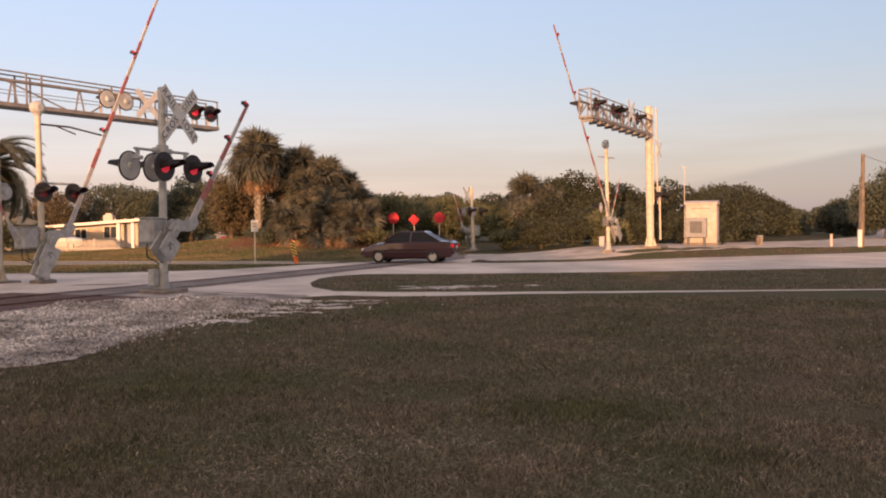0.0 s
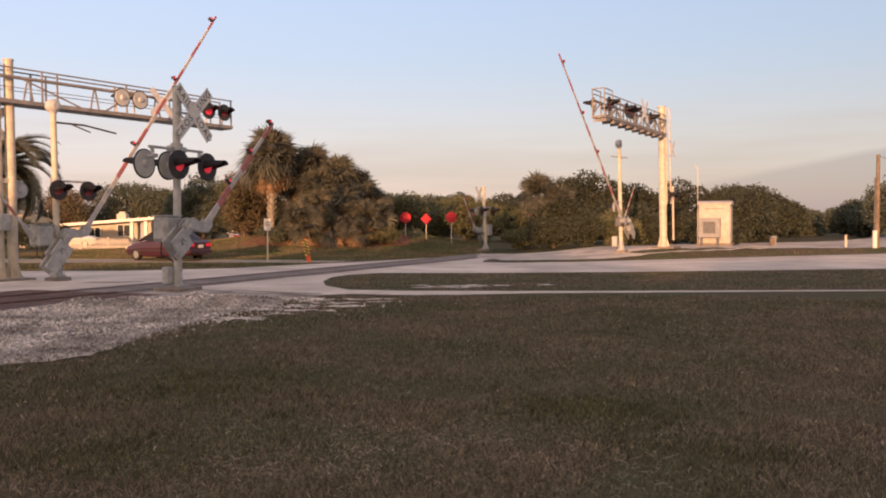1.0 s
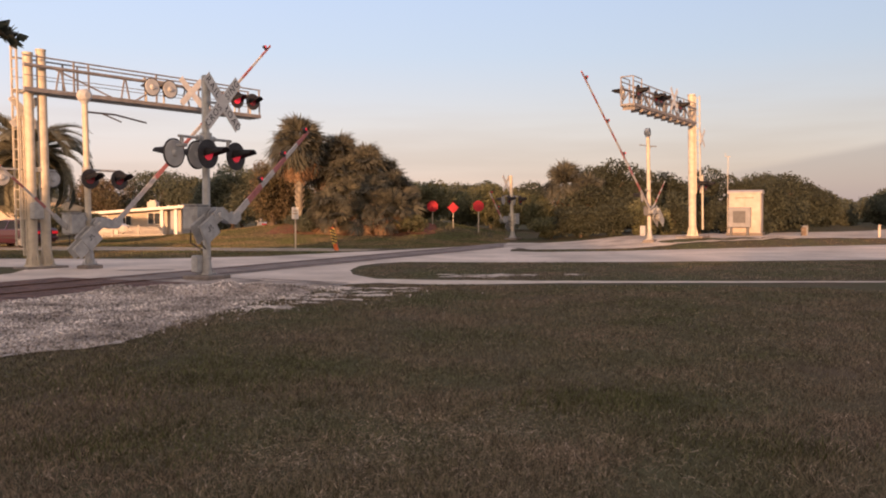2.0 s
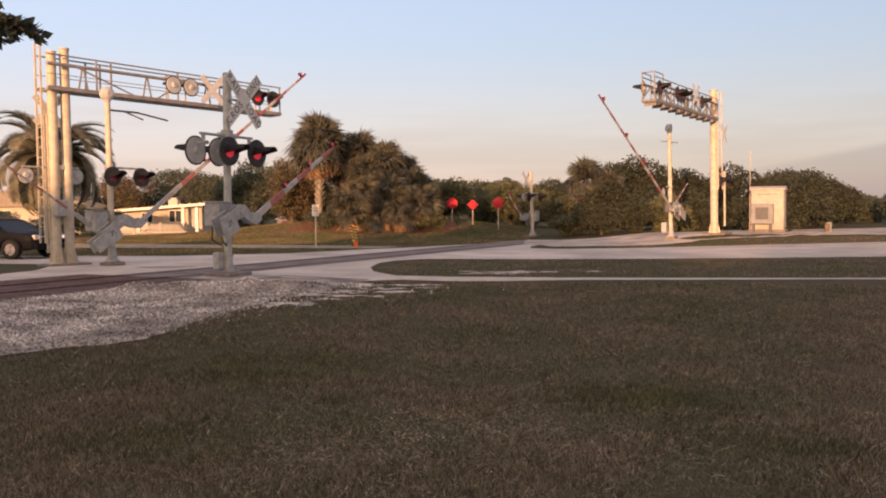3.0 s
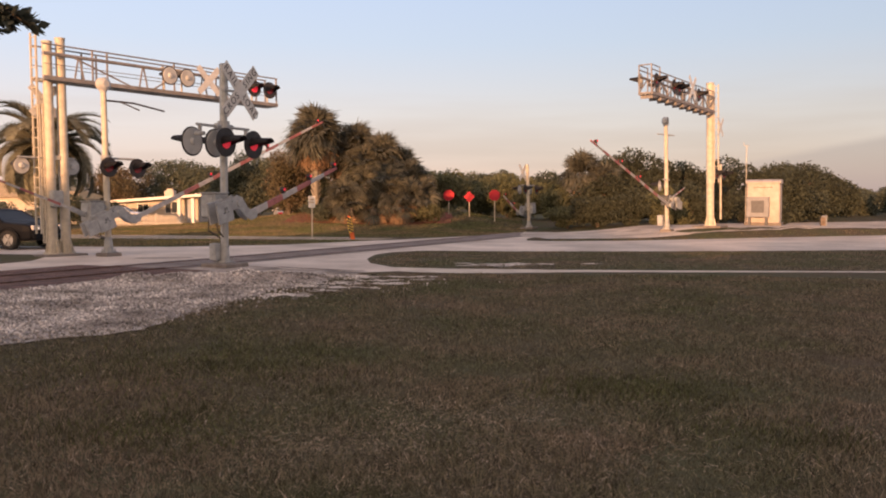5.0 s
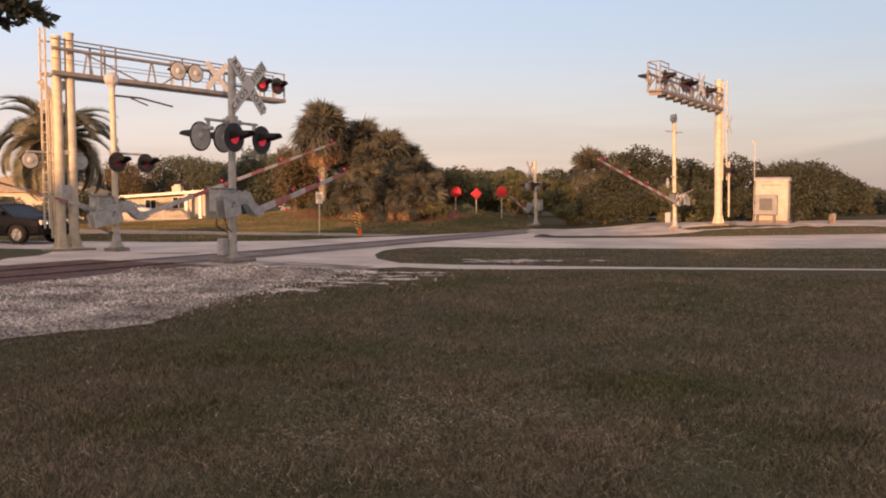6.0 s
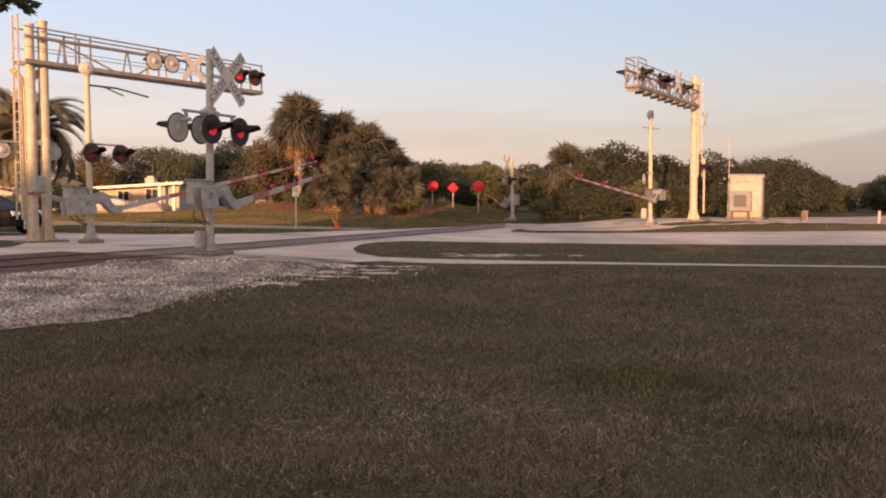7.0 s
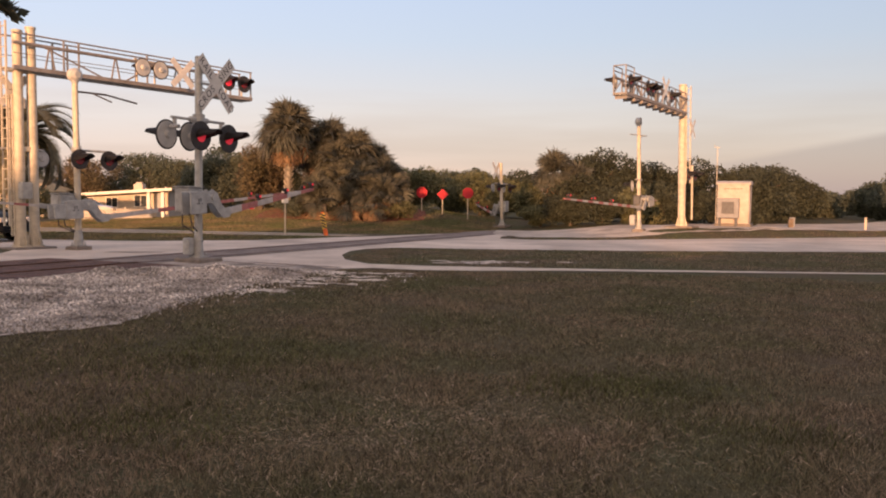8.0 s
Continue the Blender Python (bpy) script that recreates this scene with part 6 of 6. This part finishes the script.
def grass_blades():
    """Short mown grass over the lawn near the camera, thinning out with distance."""
    rng = np.random.default_rng(9)
    n = 330000
    d = 3.6 + 16.5 * rng.random(n) ** 1.15
    a = np.radians(rng.uniform(-37, 35, n))
    x, y = d * np.sin(a), d * np.cos(a)
    edge = np.interp(y, (2, 9.2, 10.5, 13.4, 16, 18.5, 20), (-9, -5.6, -4.5, -4.4, -4.1, -3.6, -3.4))
    keep = (x > edge - 0.15 + 0.3 * rng.normal(size=n)) & (y < 19.45)
    # the grass island between the path and the road
    ix, iy = rng.uniform(-3.6, 18, 60000), rng.uniform(21, 30.5, 60000)
    ok = (iy < np.interp(ix, (-3.7, -3, -2.4, 5.9, 13.1, 18), (24, 28, 28.7, 28.9, 30.0, 30.6))) & (iy > np.interp(ix, (-3.7, -3.2, -2.6, -1, 1.5, 18), (24, 22.7, 21.7, 21.1, 20.85, 20.85)))
    x, y = np.concatenate([x[keep], ix[ok]]), np.concatenate([y[keep], iy[ok]])
    for px_, py_, rx_, ry_ in PATCHES:
        free = ((x - px_) / rx_) ** 2 + ((y - py_) / ry_) ** 2 > rng.uniform(0.3, 1.3, len(x))
        x, y = x[free], y[free]
    d = np.hypot(x, y)
    n = len(x)
    tuft = np.array([noise.noise((p * 1.3, q * 1.3, 2)) + 0.5 * noise.noise((p * 5, q * 5, 4)) for p, q in zip(x, y)])
    for name, sel, tall, mt, lab in (("grass", np.ones(n, bool), 1.0, M_BLADE, "short dry mown grass"), ("straw", rng.random(n) < 0.09 * np.clip(1 + 2.5 * tuft, 0.05, 4) + 0.40 * np.exp(-((x + 0.4) / 1.3) ** 2 - ((y - 6.0) / 1.0) ** 2), 0.9, M_STRAW, "pale straw strewn in the grass"),
                                    ("green_grass", rng.random(n) < 0.9 * np.exp(-((x - 1.2) / 0.75) ** 2 - ((y - 7.4) / 0.5) ** 2) + 0.7 * np.exp(-((x + 2.4) / 0.6) ** 2 - ((y - 5.9) / 0.5) ** 2) + 0.45 * np.exp(-((x + 3.0) / 1.3) ** 2 - ((y - 8.3) / 1.3) ** 2) + 0.5 * np.exp(-((x - 2.0) / 0.5) ** 2 - ((y - 6.0) / 0.35) ** 2), 1.15, M_GREEN, "greener tufts in the dry lawn")):
        xs, ys, k = x[sel], y[sel], int(sel.sum())
        h = np.clip(rng.uniform(0.02, 0.055, k) * (1 + 0.9 * tuft[sel]), 0.012, 0.10) * tall
        th_, a2 = rng.uniform(0, 6.283, k), rng.uniform(0, 6.283, k)
        lean = rng.uniform(0.1, 1.3, k) * h
        if name == "straw":
            lean, h = rng.uniform(0.03, 0.13, k), h * 0.55
        w = tall ** 3 * rng.uniform(0.0014, 0.0031, k) * (1 + np.minimum(d[sel], 20) * 0.10) 
        if name == "straw":
            w = w * 2.0
        cx, sx, z = np.cos(th_), np.sin(th_), np.zeros(k)
        v = np.stack([np.stack([xs - cx * w, ys - sx * w, z], 1), np.stack([xs + cx * w, ys + sx * w, z], 1),
                      np.stack([xs + lean * np.cos(a2), ys + lean * np.sin(a2), z + h], 1)], 1).reshape(-1, 3)
        tagged(raw(name, v, np.arange(k * 3).reshape(-1, 3), mt, None, lab), "", name, "", "stuff")


def far_lawn():
    """Longer grass on the mound and the verges, whose upright blades catch the low sun."""
    rng = np.random.default_rng(31)
    n = 150000
    x, y = rng.uniform(-26, 1.5, n), rng.uniform(40.6, 60, n)
    ok = (y > np.interp(x, (-26, -20.5, -12.8, -4.6, -3.6, -1.6, 0.2, 1.5), (43.9, 42.7, 40.9, 39.9, 40.0, 42.2, 44.8, 47)))
    bx, by = rng.uniform(-26, -5.5, 26000), rng.uniform(31, 39, 26000)
    kb = (by > np.interp(bx, (-26, -17.6, -12.1, -8.4, -5.9), (34, 31.3, 31.2, 33.1, 36.5))) & (by < np.interp(bx, (-26, -20, -12.6, -5.5), (39.2, 38.1, 37.9, 37.0)))
    cx, cy = rng.uniform(2.2, 30, 26000), rng.uniform(37, 56, 26000)
    kc = (cy > np.interp(cx, (2.2, 5.1, 10.6, 19, 30), (36.9, 37.4, 40.3, 44.5, 50))) & (cy < np.interp(cx, (2.2, 6, 11, 19, 24, 30), (38.5, 39.2, 42.0, 46.0, 49.3, 53.3)))
    x, y = np.concatenate([x[ok], bx[kb], cx[kc]]), np.concatenate([y[ok], by[kb], cy[kc]])
    k = len(x)
    z = np.array([gz(p, q) for p, q in zip(x, y)])
    h = rng.uniform(0.03, 0.085, k)
    a, a2 = rng.uniform(0, 6.283, k), rng.uniform(0, 6.283, k)
    w, lean = rng.uniform(0.008, 0.02, k), rng.uniform(0.1, 0.9, k) * h
    v = np.stack([np.stack([x - np.cos(a) * w, y - np.sin(a) * w, z], 1), np.stack([x + np.cos(a) * w, y + np.sin(a) * w, z], 1),
                  np.stack([x + lean * np.cos(a2), y + lean * np.sin(a2), z + h], 1)], 1).reshape(-1, 3)
    tagged(raw("far_grass", v, np.arange(k * 3).reshape(-1, 3), M_TAN, None, "tan grass of the mound and verges"), "", "grass", "", "stuff")


def stones():
    """Loose crushed stone over the gravel bed."""
    rng = np.random.default_rng(4)
    n = 50000
    s_ = rng.uniform(-14, 3.4, n)
    u_ = 2.0 + 7.5 * rng.random(n)
    px_ = T0.x + TV.x * s_ + TU.x * u_
    py_ = T0.y + TV.y * s_ + TU.y * u_
    edge = np.interp(py_, (2, 9.2, 10.5, 13.4, 16, 18.5, 20), (-9, -5.6, -4.5, -4.4, -4.1, -3.6, -3.4))
    # towards the paving the stone peters out into the turf
    stray = np.interp(py_, (11, 15, 18), (0.18, 1.1, 2.3))
    keep = (px_ < edge - 0.1 + stray * rng.normal(size=n) * rng.random(n)) & (py_ < 19.3)
    px_, py_ = px_[keep], py_[keep]
    n = len(px_)
    base = np.array([(1, 0, 0), (-1, 0, 0), (0, 1, 0), (0, -1, 0), (0, 0, 1), (0, 0, -1)], float)
    fa = np.array([(0, 2, 4), (2, 1, 4), (1, 3, 4), (3, 0, 4), (2, 0, 5), (1, 2, 5), (3, 1, 5), (0, 3, 5)])
    hill = np.array([bank(p, q) for p, q in zip(px_, py_)])
    sz = rng.uniform(0.009, 0.030, n)
    v = base[None] * sz[:, None, None] * rng.uniform(0.6, 1.3, (n, 6, 1))
    ang_ = rng.uniform(0, 6.28, n)
    c, s = np.cos(ang_)[:, None], np.sin(ang_)[:, None]
    vx, vy = v[..., 0] * c - v[..., 1] * s, v[..., 0] * s + v[..., 1] * c
    vz = v[..., 2] * 0.8 + rng.normal(size=(n, 6)) * 0.006
    v = np.stack([vx + px_[:, None], vy + py_[:, None], vz + 0.02 + sz[:, None] * 0.3 + hill[:, None]], -1).reshape(-1, 3)
    f = (fa[None] + (np.arange(n) * 6)[:, None, None]).reshape(-1, 3)
    tagged(raw("gravel", v, f, M_STONE, None, "loose pale crushed stone beside the track"), "", "gravel", "", "stuff")


grass_blades()
far_lawn()
stones()


# ---- what moves ----
def motions():
    for arm, p, angles, sign in ARMS:
        walk(arm, [(t, pose(p[0], p[1], p[2], a * sign)) for t, a in angles])
    # the maroon car: rear end (x, y) and heading
    car_rows = ((0.0, 0.75, 37.4, 168), (0.2, -2.1, 37.7, 165), (0.5, -5.8, 38.2, 160), (0.8, -9.4, 38.9, 155), (1.0, -11.6, 39.4, 153), (1.3, -14.8, 40.1, 153), (1.5, -16.8, 40.6, 154),
                (1.7, -18.7, 41.1, 156), (2.2, -23.4, 42.3, 163), (2.8, -28.8, 43.8, 165), (4.0, -39, 46.4, 166), (8.0, -75, 54.5, 167))
    walk(RED_CAR, [(t, pose(x + 2.25 * math.cos(radians(h)), y + 2.25 * math.sin(radians(h)), 0.014, 0, 0, h)) for t, x, y, h in car_rows])
    # the black sport utility rolls up and waits
    walk(BLACK_SUV, [(t, pose(-18.17 - b * math.cos(radians(13)), 29.9 + b * math.sin(radians(13)), 0.012, 0, 0, -13))
                     for t, b in ((0.0, 14), (0.8, 8.6), (1.5, 4.6), (2.2, 1.5), (2.8, 0.25), (3.2, 0.03), (3.6, 0.0), (8.0, 0.0))])


motions()
